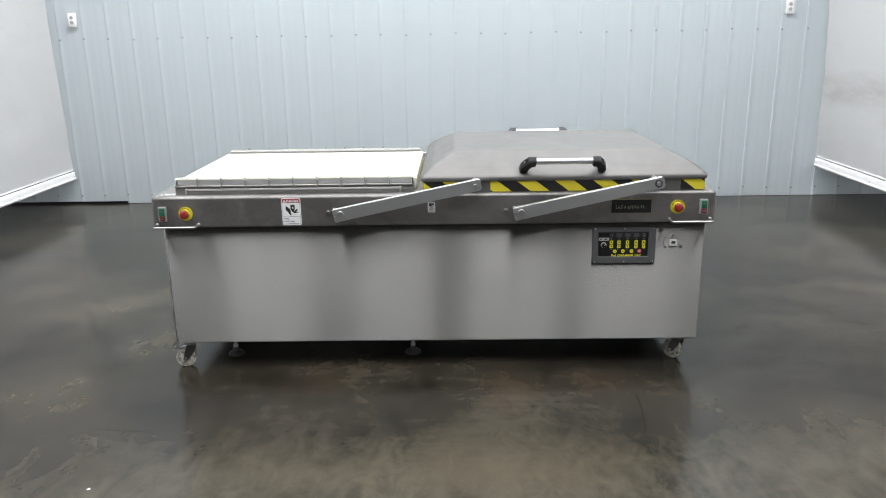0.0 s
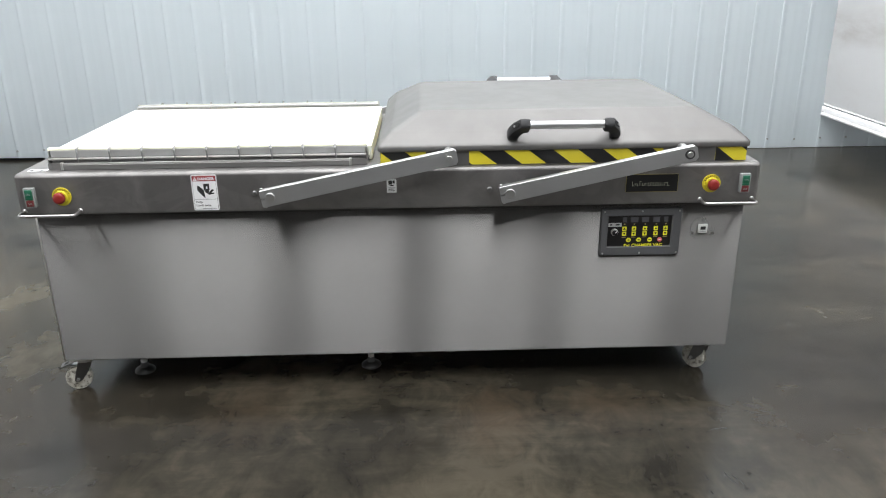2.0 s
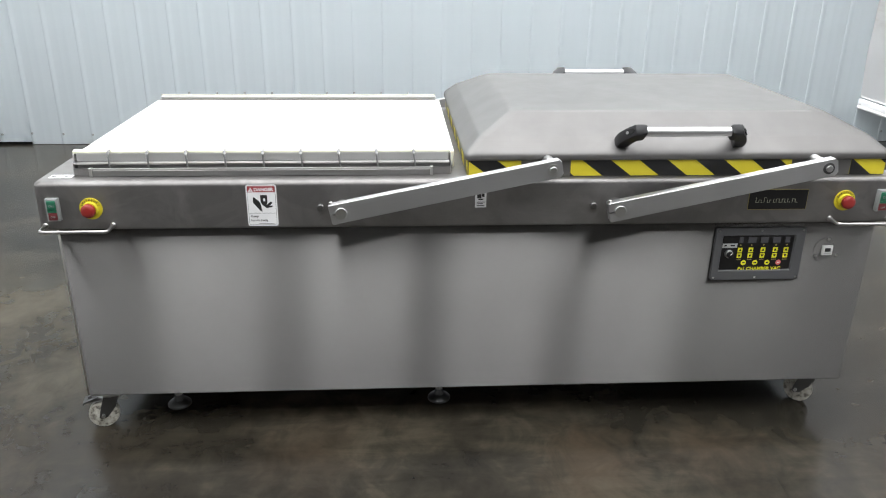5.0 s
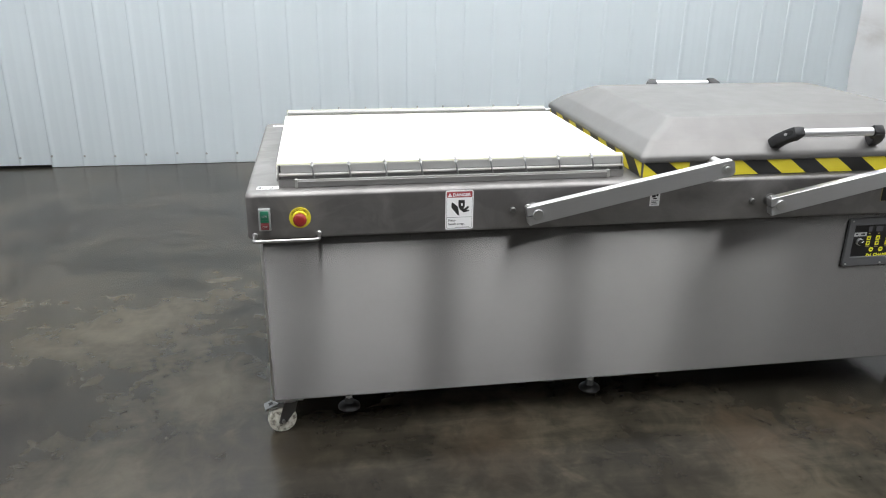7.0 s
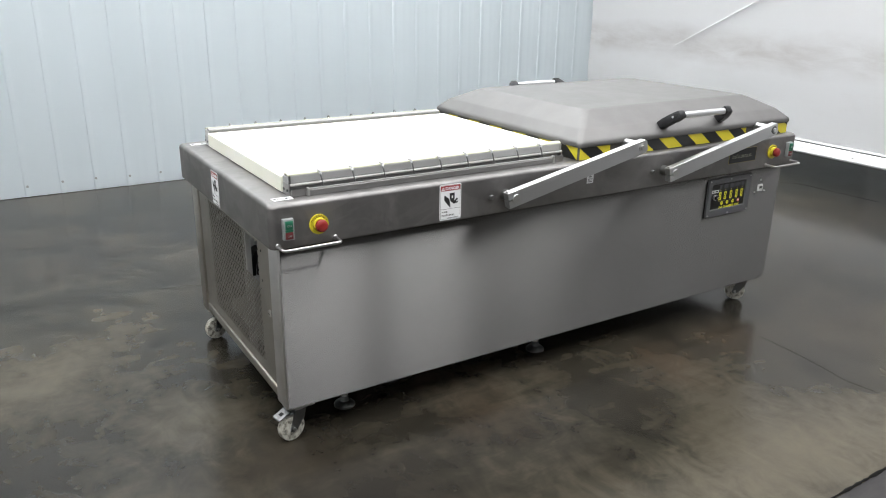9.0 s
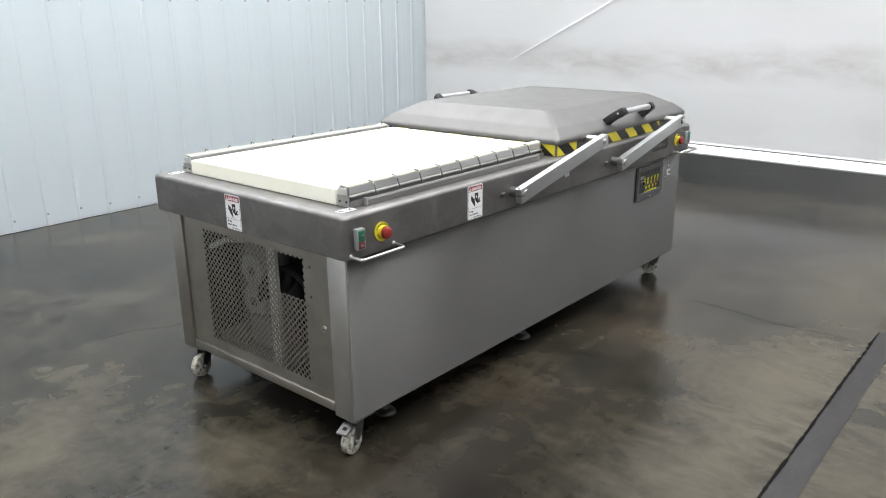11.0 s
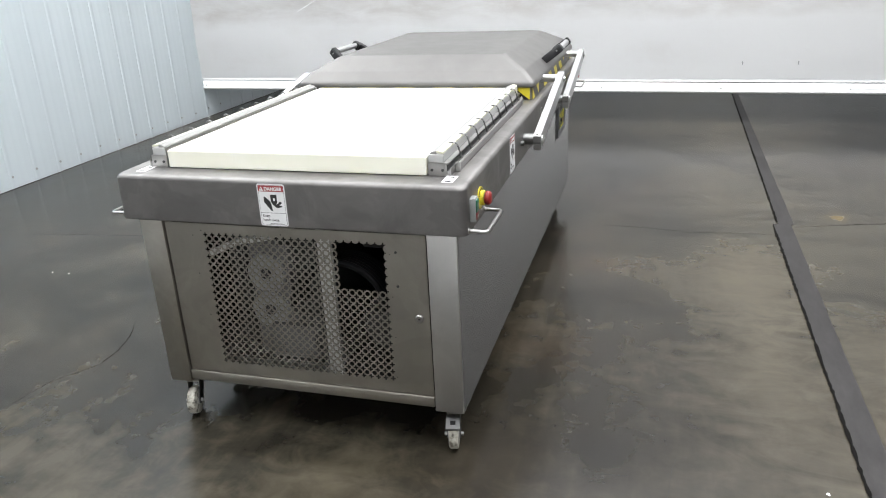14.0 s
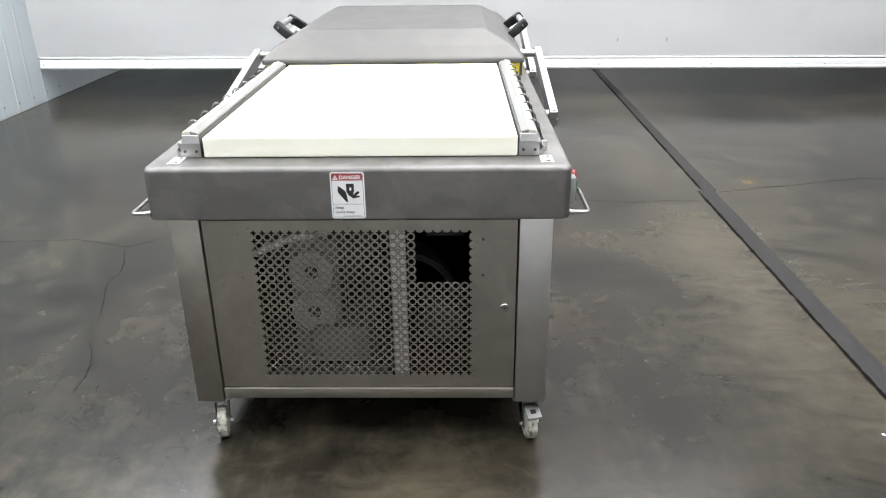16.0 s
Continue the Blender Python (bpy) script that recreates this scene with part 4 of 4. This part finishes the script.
def clip_to(poly, length):
    """Cut a flat outline at 0 and at length along its first axis."""
    for lim, sign in ((0.0, 1), (length, -1)):
        out = []
        for p, q in zip(poly, poly[1:] + poly[:1]):
            dp, dq = (p[0] - lim) * sign, (q[0] - lim) * sign
            if dp >= 0:
                out.append(p)
            if dp * dq < 0:
                t = dp / (dp - dq)
                out.append((p[0] + (q[0] - p[0]) * t, p[1] + (q[1] - p[1]) * t))
        poly = out
    return poly


def hazard(p, u, length, first_black, pitch=0.169, slant=0.066):
    """A strip of yellow tape with slanted black bars, along u from p."""
    t = part("hazard_tape", prism(rect(0, length, TZ0, TZ1), p, u, (0, 0, 1), 0.0010), YELLOW, lid, "yellow tape with slanted black bars")
    for k in range(-1, int(length / pitch) + 2):
        x = first_black + k * pitch
        out = clip_to([(x, TZ1), (x + slant, TZ0), (x + slant + pitch / 2, TZ0), (x + pitch / 2, TZ1)], length)
        if len(out) > 2:
            part("black_bar", prism(out, Vector(p) + Vector(u).cross(Vector((0, 0, 1))) * 0.0010, u, (0, 0, 1), 0.0004), TAPE_BLACK, t)
    return t


yf = LY0 + SK
hazard((LX0 + 0.011, yf, 0), (1, 0, 0), 0.153, -0.006)
hazard((0.124, yf, 0), (1, 0, 0), 0.662, 0.029)
hazard((0.968, yf, 0), (1, 0, 0), 0.107, -0.084)
hazard((LX0 + SK, LY1 - 0.02, 0), (0, -1, 0), LY1 - LY0 - 0.04, -0.002)

# lid handles


def lid_handle(flip):
    f = mirror_y if flip else (lambda p: p)
    y, z = 3.279, 0.990
    t = part("lid_handle", rod(f((0.300, y, z)), f((0.590, y, z)), 0.0135, 20), ALUMINIUM, lid, "aluminium tube handle with black plastic ends")
    d = Vector((0, 0.80, -0.60))
    w = Vector((0, -0.60, -0.80))
    for xe, s in ((0.318, -1), (0.572, 1)):
        def at(p, q, v):
            """p along the tube outwards, q from the tube to the lid, v across."""
            return f(Vector((xe + s * p, y, z)) + d * q + w * v)

        side = [(-0.004, -0.0175), (0.014, -0.0185), (0.028, -0.0165), (0.048, 0.012), (0.059, 0.036), (0.064, 0.054), (0.064, 0.080),
                (0.030, 0.080), (0.027, 0.058), (0.020, 0.036), (0.010, 0.019), (-0.004, 0.0175)]
        cp, cq = 0.032, 0.028
        lv = []
        for v, k in ((-0.0180, 0.80), (-0.0160, 0.93), (-0.0115, 1.0), (0.0115, 1.0), (0.0160, 0.93), (0.0180, 0.80)):
            lv.append([at(cp + (p - cp) * k, cq + (q - cq) * k, v) for p, q in side])
        e = part("handle_end", loft(lv), BLACK_PLASTIC, t, "black plastic handle end")
        u = Vector((0.022, 0.0285)).normalized()
        oval = [(math.cos(2 * math.pi * i / 20), math.sin(2 * math.pi * i / 20)) for i in range(20)]
        rim = lambda ra, rb, lift: [at(0.041 + u.x * ra * c + u.y * lift, 0.0005 + u.y * ra * c - u.x * lift, rb * h) for c, h in oval]
        part("recess", loft([rim(0.0160, 0.0088, -0.004), rim(0.0160, 0.0088, 0.0010)]), DARK, e, "oval screw recess")
        part("cap_screw", rod(at(0.046, 0.007, 0), at(0.046 + u.y * 0.0018, 0.007 - u.x * 0.0018, 0), 0.0048, 8), WIRE, e)
    return t


lid_handle(False)
lid_handle(True)

# swing arms: flat aluminium levers between table and lid


def arm(px, pz, qx, qz, flip):
    f = mirror_y if flip else (lambda p: p)
    yo, yi = 3.222, 3.249
    d = Vector((qx - px, 0, qz - pz))
    length = d.length
    u = d.normalized()
    w = Vector((-u.z, 0, u.x))
    h0, h1 = 0.029, 0.0255
    a, e = -0.032, length + 0.027
    out = [(a + 0.004, -h0), (e - 0.010, -h1), (e, -h1 + 0.010), (e, h1 - 0.008), (e - 0.008, h1), (a + 0.003, h0), (a, h0 - 0.003), (a, 0.0022), (-0.015, 0.0022), (-0.015, -0.0022), (a, -0.0022), (a, -h0 + 0.004)]
    b = bmesh.new()
    lo = [f((px + u.x * s + w.x * v, yo, pz + u.z * s + w.z * v)) for s, v in out]
    hi = [f((px + u.x * s + w.x * v, yi, pz + u.z * s + w.z * v)) for s, v in out]
    loft([lo, hi], bm=b)
    bmesh.ops.bevel(b, geom=[ed for ed in b.edges if ed.calc_face_angle(0) > 1.0 and abs((ed.verts[0].co - ed.verts[1].co).y) < 1e-5 and ed.calc_length() > 0.1], offset=0.0012, segments=1, affect="EDGES")
    t = part("swing_arm", b, ALUMINIUM, machine, "flat brushed aluminium swing arm linking table and lid")
    part("pivot_pin", rod(f((px, yo - 0.004, pz)), f((px, AY0 + 0.01, pz)), 0.0165, 24, 0.001), ZINC, t)
    part("pivot_sleeve", rod(f((px, yi, pz)), f((px, AY0 + 0.004, pz)), 0.0205, 20, 0.001), WIRE, t)
    part("upper_bush", rod(f((qx, yo - 0.002, qz)), f((qx, yo + 0.002, qz)), 0.0165, 24), DARK_STEEL if px > 0 else ZINC, t)
    part("upper_bolt", rod(f((qx, yo - 0.007, qz)), f((qx, yo + 0.002, qz)), 0.0100, 12, 0.001), ZINC, t)
    part("upper_sleeve", rod(f((qx, yi, qz + 0.004)), f((qx, LY0 + 0.012, qz + 0.004)), 0.016, 20, 0.001), ZINC, t)
    c = Vector((px, 0, pz)) + u * -0.024
    ym = (yo + yi) / 2
    top = c + w * (h0 + 0.006)
    low = c - w * (h0 + 0.004)
    b = rod(f((c.x + w.x * h0, ym, c.z + w.z * h0)), f((top.x, ym, top.z)), 0.0055, 10, 0.001)
    rod(f((c.x - w.x * h0, ym, c.z - w.z * h0)), f((low.x, ym, low.z)), 0.004, 8, bm=b)
    part("clamp_bolt", b, ZINC, t)
    part("stop_bolt", rod(f((px - 0.063, AY0 + 0.002, pz - 0.001)), f((px - 0.063, AY0 - 0.012, pz - 0.001)), 0.0088, 12, 0.0015), WIRE, table)


for flip in (False, True):
    arm(-0.539, 0.774, 0.053, 0.896, flip)
    arm(0.255, 0.773, 0.846, 0.896, flip)

# ---------------------------------------------------------------- switches, guards, plates and labels


def emergency_stop(x, z):
    y = AY0
    t = part("emergency_stop", prism(disc(x, z, 0.0315, 32), (0, y - 0.0035, 0), (1, 0, 0), (0, 0, 1), -0.004), YELLOW, machine, "red mushroom emergency stop on a yellow disc")
    part("collar", rod((x, y - 0.002, z), (x, y - 0.014, z), 0.0215, 24, 0.001), YELLOW, t)
    part("collar_ring", rod((x, y - 0.013, z), (x, y - 0.020, z), 0.0145, 20), GREEN, t)
    prof = [(0.016, 0.016), (0.018, 0.0190), (0.023, 0.0200), (0.029, 0.0190), (0.0325, 0.0155), (0.034, 0.009)]
    part("mushroom_button", sweep([(x, y - d, z) for d, _ in prof], [r for _, r in prof], 28), RED, t, "red mushroom button")
    word = "EMERGENCY"
    for i, ch in enumerate(word):
        a = radians(64 - 16 * i)
        m = Matrix.Translation((x, y - 0.0042, z)) @ FRONT @ Matrix.Rotation(a, 4, "Z") @ Matrix.Translation((0, 0.0228, 0))
        lettering("lettering", ch, 0.0085, m, PRINT, t, align="CENTER")
    return t


def power_switch(x, z, mark=True):
    y = AY0
    t = part("power_switch", box(x - 0.0175, x + 0.017, y - 0.016, y + 0.002, z - 0.033, z + 0.033, 0.002), SWITCH_GREY, machine, "rocker switch with green and red buttons")
    g = part("on_button", box(x - 0.012, x + 0.012, y - 0.0195, y - 0.012, z + 0.001, z + 0.028, 0.002), GREEN, t, "green on button")
    part("button_edge", box(x - 0.012, x + 0.012, y - 0.0185, y - 0.012, z - 0.006, z + 0.001), GREEN, t)
    r = part("off_button", box(x - 0.012, x + 0.012, y - 0.0185, y - 0.012, z - 0.029, z - 0.007, 0.002), OFF_RED, t, "red off button")
    lettering("lettering", "ON", 0.009, Matrix.Translation((x, y - 0.0199, z + 0.010)) @ FRONT, FADED, g, align="CENTER")
    lettering("lettering", "OFF", 0.008, Matrix.Translation((x, y - 0.0189, z - 0.022)) @ FRONT, FADED, r, align="CENTER")
    return t


def guard(x0, x1, z, flip):
    f = mirror_y if flip else (lambda p: p)
    pts = bend([f((x0, AY0 + 0.004, z)), f((x0, 3.238, z - 0.002)), f((x1, 3.238, z - 0.002)), f((x1, AY0 + 0.004, z))], 0.014, 4)
    t = part("switch_guard", sweep(pts, 0.0052, 10), STEEL_ROD, machine, "bent steel rod guard under the switches")
    for x in (x0, x1):
        part("weld", rod(f((x, AY0 + 0.002, z)), f((x, AY0 - 0.004, z)), 0.0085, 12, 0.002), STEEL_ROD, t)


emergency_stop(-1.245, 0.773)
power_switch(-1.346, 0.773)
emergency_stop(0.953, 0.779)
power_switch(1.066, 0.780)
for flip in (False, True):
    guard(-1.378, -1.192, 0.722, flip)
    guard(0.920, 1.100, 0.722, flip)


def danger_label(m, w=0.086, h=0.124):
    """Warning label: built flat in the plane of m, from its lower left corner."""
    def flat(name, outline, mat, parent, lift, label=""):
        b = prism(outline, (0, 0, lift), (1, 0, 0), (0, 1, 0), 0.0003)
        b.transform(m)
        return part(name, b, mat, parent, label)

    t = flat("danger_label", rounded(0, w, 0, h, 0.007), WHITE_LABEL, machine, 0.0005, "white warning label with a dark red header")
    flat("border", rounded(0.0035, w - 0.0035, 0.0035, h - 0.0035, 0.005), PRINT, t, 0.0008)
    flat("face", rounded(0.0043, w - 0.0043, 0.0043, h - 0.0043, 0.0045), WHITE_LABEL, t, 0.0010)
    flat("header", rect(0.0045, w - 0.0045, h - 0.0225, h - 0.0048), RED_LABEL, t, 0.0013)
    flat("divider", rect(0.0045, w - 0.0045, 0.0385, 0.0393), PRINT, t, 0.0013)
    hx = 0.0135
    flat("alert_triangle", [(hx - 0.007, h - 0.0205), (hx + 0.007, h - 0.0205), (hx, h - 0.008)], WHITE_LABEL, t, 0.0016)
    flat("alert_mark", rect(hx - 0.0008, hx + 0.0008, h - 0.0185, h - 0.0125), RED_LABEL, t, 0.0019)
    lettering("lettering", "DANGER", 0.0135, m @ Matrix.Translation((0.0225, h - 0.0190, 0.0017)), WHITE_LABEL, t, bold=0.0004)
    lettering("lettering", "Keep", 0.0105, m @ Matrix.Translation((0.009, 0.0265, 0.0014)), PRINT, t, bold=0.0001)
    lettering("lettering", "hands away.", 0.0105, m @ Matrix.Translation((0.009, 0.0145, 0.0014)), PRINT, t, bold=0.0001)
    flat("fine_print", rect(0.030, w - 0.012, 0.0062, 0.0074), PRINT, t, 0.0013)
    # pictogram: a press ram, a wedge-shaped blade and bent fingers as plain shapes
    flat("pictogram_wedge", [(0.0185, 0.086), (0.0215, 0.0865), (0.0385, 0.0720), (0.0430, 0.0440), (0.0380, 0.0455), (0.0215, 0.0660), (0.0180, 0.0700)], PRINT, t, 0.0013)
    flat("pictogram_ram", [(0.0395, 0.0930), (0.0590, 0.0930), (0.0590, 0.0720), (0.0530, 0.0580), (0.0455, 0.0620), (0.0400, 0.0720)], PRINT, t, 0.0013)
    flat("pictogram_gap", rounded(0.0475, 0.0530, 0.0745, 0.0835, 0.0025, 3), WHITE_LABEL, t, 0.0016)
    flat("pictogram_finger", [(0.0500, 0.0590), (0.0680, 0.0735), (0.0725, 0.0715), (0.0720, 0.0680), (0.0640, 0.0615), (0.0725, 0.0615), (0.0735, 0.0575), (0.0560, 0.0540)], PRINT, t, 0.0013)
    return t


danger_label(Matrix.Translation((-0.811, AY0, 0.716)) @ FRONT)
danger_label(Matrix.Translation((AX0, 3.893, 0.714)) @ SIDE)


def small_label(m, w, h, mark):
    b = prism(rounded(0, w, 0, h, 0.002, 3), (0, 0, 0.0005), (1, 0, 0), (0, 1, 0), 0.0003)
    b.transform(m)
    t = part("caution_label", b, WHITE_LABEL, machine, "small white caution sticker")
    for x0, x1, y0, y1 in mark:
        b = prism(rect(x0 * w, x1 * w, y0 * h, y1 * h), (0, 0, 0.0009), (1, 0, 0), (0, 1, 0), 0.0003)
        b.transform(m)
        part("print_bar", b, PRINT, t)


small_label(Matrix.Translation((-0.157, AY0, 0.766)) @ FRONT, 0.033, 0.046, ((0.18, 0.55, 0.62, 0.92), (0.60, 0.82, 0.70, 0.92), (0.30, 0.70, 0.50, 0.58), (0.15, 0.85, 0.34, 0.38), (0.15, 0.70, 0.24, 0.28), (0.15, 0.80, 0.12, 0.16)))
FLAT = [(-1.368, 3.331), (-1.366, 4.280)]
for x, y in FLAT:
    small_label(Matrix.Translation((x, y, TOP + 0.0005)), 0.064, 0.032, ((0.07, 0.20, 0.25, 0.75), (0.22, 0.30, 0.25, 0.50), (0.62, 0.76, 0.20, 0.55), (0.79, 0.90, 0.30, 0.42), (0.66, 0.88, 0.66, 0.74)))

# name plate
b = prism(rounded(0.658, 0.838, 0.752, 0.815, 0.002, 3), (0, AY0 - 0.002, 0), (1, 0, 0), (0, 0, 1), -0.004)
plate = part("name_plate", b, GOLD, machine, "black name plate with a thin gold border")
part("plate_face", prism(rect(0.6595, 0.8365, 0.7535, 0.8135), (0, AY0 - 0.0019, 0), (1, 0, 0), (0, 0, 1), 0.0004), BLACK_FACE, plate)
for k, (x0, x1, h) in enumerate(((0.680, 0.687, 0.016), (0.689, 0.694, 0.009), (0.696, 0.701, 0.009), (0.705, 0.713, 0.016), (0.715, 0.720, 0.009), (0.722, 0.727, 0.009),
                                (0.734, 0.740, 0.012), (0.742, 0.749, 0.012), (0.751, 0.758, 0.012), (0.760, 0.766, 0.012), (0.768, 0.774, 0.012), (0.777, 0.779, 0.012),
                                (0.783, 0.788, 0.003), (0.791, 0.798, 0.012), (0.800, 0.808, 0.012))):
    b = prism(rect(x0, x0 + 0.0016, 0.774, 0.774 + h), (0, AY0 - 0.0024, 0), (1, 0, 0), (0, 0, 1), 0.0003)
    if x1 - x0 > 0.004 and h > 0.004:
        zz = 0.774 + (h - 0.0016 if k % 2 else 0.0)
        prism(rect(x0 + 0.0016, x1, zz, zz + 0.0016), (0, AY0 - 0.0024, 0), (1, 0, 0), (0, 0, 1), 0.0003, b)
    part("name_bar", b, PLATE_PRINT, plate)

# control panel
QX0, QX1, QZ0, QZ1 = 0.590, 0.874, 0.510, 0.683
PF = BY0 - 0.010
b = bmesh.new()
ring = lambda i, y: [(x, y, z) for x, z in rounded(QX0 + i, QX1 - i, QZ0 + i, QZ1 - i, 0.006, 3)]
inner = lambda i, y: [(x, y, z) for x, z in rounded(QX0 + 0.022 + i, QX1 - 0.030 - i, QZ0 + 0.030 + i, QZ1 - 0.024 - i, 0.003, 3)]
loft([ring(0, BY0 + 0.001), ring(0.0, PF + 0.002), ring(0.002, PF), inner(0, PF), inner(0.004, PF + 0.006)], top=False, bottom=False, bm=b)
panel = part("control_panel", b, PANEL_GREY, machine, "black membrane control panel in a dark grey bezel")
IX0, IX1, IZ0, IZ1 = QX0 + 0.022, QX1 - 0.030, QZ0 + 0.030, QZ1 - 0.024
face = part("panel_face", box(IX0, IX1, PF + 0.005, BY0, IZ0, IZ1), BLACK_FACE, panel, "black membrane face")
for x in (QX0 + 0.010, (QX0 + QX1) / 2, QX1 - 0.010):
    for z in (QZ0 + 0.009, QZ1 - 0.009):
        part("panel_screw", rod((x, PF + 0.001, z), (x, PF - 0.002, z), 0.0032, 8), ZINC, panel)
FY = PF + 0.005


def on_face(name, outline, mat, lift=0.0, label=""):
    return part(name, prism(outline, (0, FY - 0.0006 - lift, 0), (1, 0, 0), (0, 0, 1), 0.0004), mat, panel, label)


def px(c):
    return QX0 + (c - 480) / 1254.0


def pz(r):
    return QZ1 - (r - 400) / 1214.0


for a, c in ((577, 594), (612, 645), (662, 692), (711, 741), (760, 778)):
    on_face("display", rect(px(a), px(c), pz(461), pz(438)), DISPLAY)
    m = (a + c) / 2
    on_face("icon", disc(px(m), pz(470), 0.0026, 8), GOLD)
    on_face("caption_bar", rect(px(m - 9), px(m + 9), pz(530), pz(527)), GOLD)
    for r0, r1, up in ((480, 499, 1), (503, 522, -1)):
        on_face("key", rounded(px(m - 9.5), px(m + 9.5), pz(r1), pz(r0), 0.0012, 2), BUTTON_YELLOW)
        cz = (pz(r0) + pz(r1)) / 2
        on_face("key_arrow", [(px(m - 6), cz - 0.0035 * up), (px(m + 6), cz - 0.0035 * up), (px(m), cz + 0.0050 * up)][::up], PRINT, 0.0004)
for c, mat in ((607, BUTTON_YELLOW), (653, BUTTON_YELLOW), (702, BUTTON_YELLOW), (747, PINK_RED)):
    on_face("round_key", disc(px(c), pz(541), 0.0085, 20), mat)
    on_face("key_mark", rect(px(c - 5), px(c + 5), pz(543), pz(539)), PRINT if mat is BUTTON_YELLOW else WHITE_LABEL, 0.0004)
for a, c, top in ((588, 591, 559), (591, 597, 559), (600, 603, 562), (603, 607, 565), (610, 613, 559)):
    on_face("brand_bar", rect(px(a), px(c), pz(572 if a != 591 else 566), pz(top)), BUTTON_YELLOW)
lettering("lettering", "CHAMBER VAC", 0.0155, Matrix.Translation((px(622), FY - 0.0010, pz(572))) @ FRONT @ Matrix.Scale(1.04, 4, (1, 0, 0)), BUTTON_YELLOW, panel, "yellow lettering", bold=0.0004)
on_face("selector_plate", rect(px(513), px(572), pz(480), pz(463)), GREY_PLASTIC)
for a, c in ((520, 530), (545, 562)):
    on_face("selector_mark", rect(px(a), px(c), pz(474), pz(468)), PRINT, 0.0004)
knob = part("selector_knob", rod((px(541), FY, pz(503)), (px(541), FY - 0.010, pz(503)), 0.0125, 24, 0.001), ZINC, panel, "round selector knob with a pointer")
part("knob_cap", rod((px(541), FY - 0.009, pz(503)), (px(541), FY - 0.016, pz(503)), 0.0100, 20, 0.001), BLACK_PLASTIC, knob)
part("pointer", prism(rect(-0.001, 0.001, 0.0, 0.009), (px(541), FY - 0.0162, pz(503)), (0.75, 0, -0.66), (0.66, 0, 0.75), 0.0006), WHITE_LABEL, knob)

# hour meter
MX, MZ = 0.955, 0.604
t = part("hour_meter", box(MX - 0.0165, MX + 0.0165, BY0 - 0.006, BY0 + 0.001, MZ - 0.016, MZ + 0.016, 0.001), WHITE_PLASTIC, machine, "small white hour meter with a dark display")
part("meter_window", box(MX - 0.009, MX + 0.009, BY0 - 0.0068, BY0 - 0.005, MZ - 0.004, MZ + 0.008), PRINT, t)
part("meter_bar", box(MX - 0.011, MX + 0.011, BY0 - 0.0066, BY0 - 0.005, MZ - 0.012, MZ - 0.009), GREY_PLASTIC, t)
for a in (90, 210, 330):
    x, z = MX + 0.040 * math.cos(radians(a)), MZ + 0.036 * math.sin(radians(a))
    part("meter_screw", rod((x, BY0 + 0.001, z), (x, BY0 - 0.004, z), 0.0042, 8), ZINC, t)
b = sweep([(MX + 0.043 * math.cos(radians(a)), BY0 - 0.0002, MZ + 0.043 * math.sin(radians(a))) for a in range(95, 262, 8)], 0.0007, 6)
part("ring_scratch", b, DARK_STEEL, t)
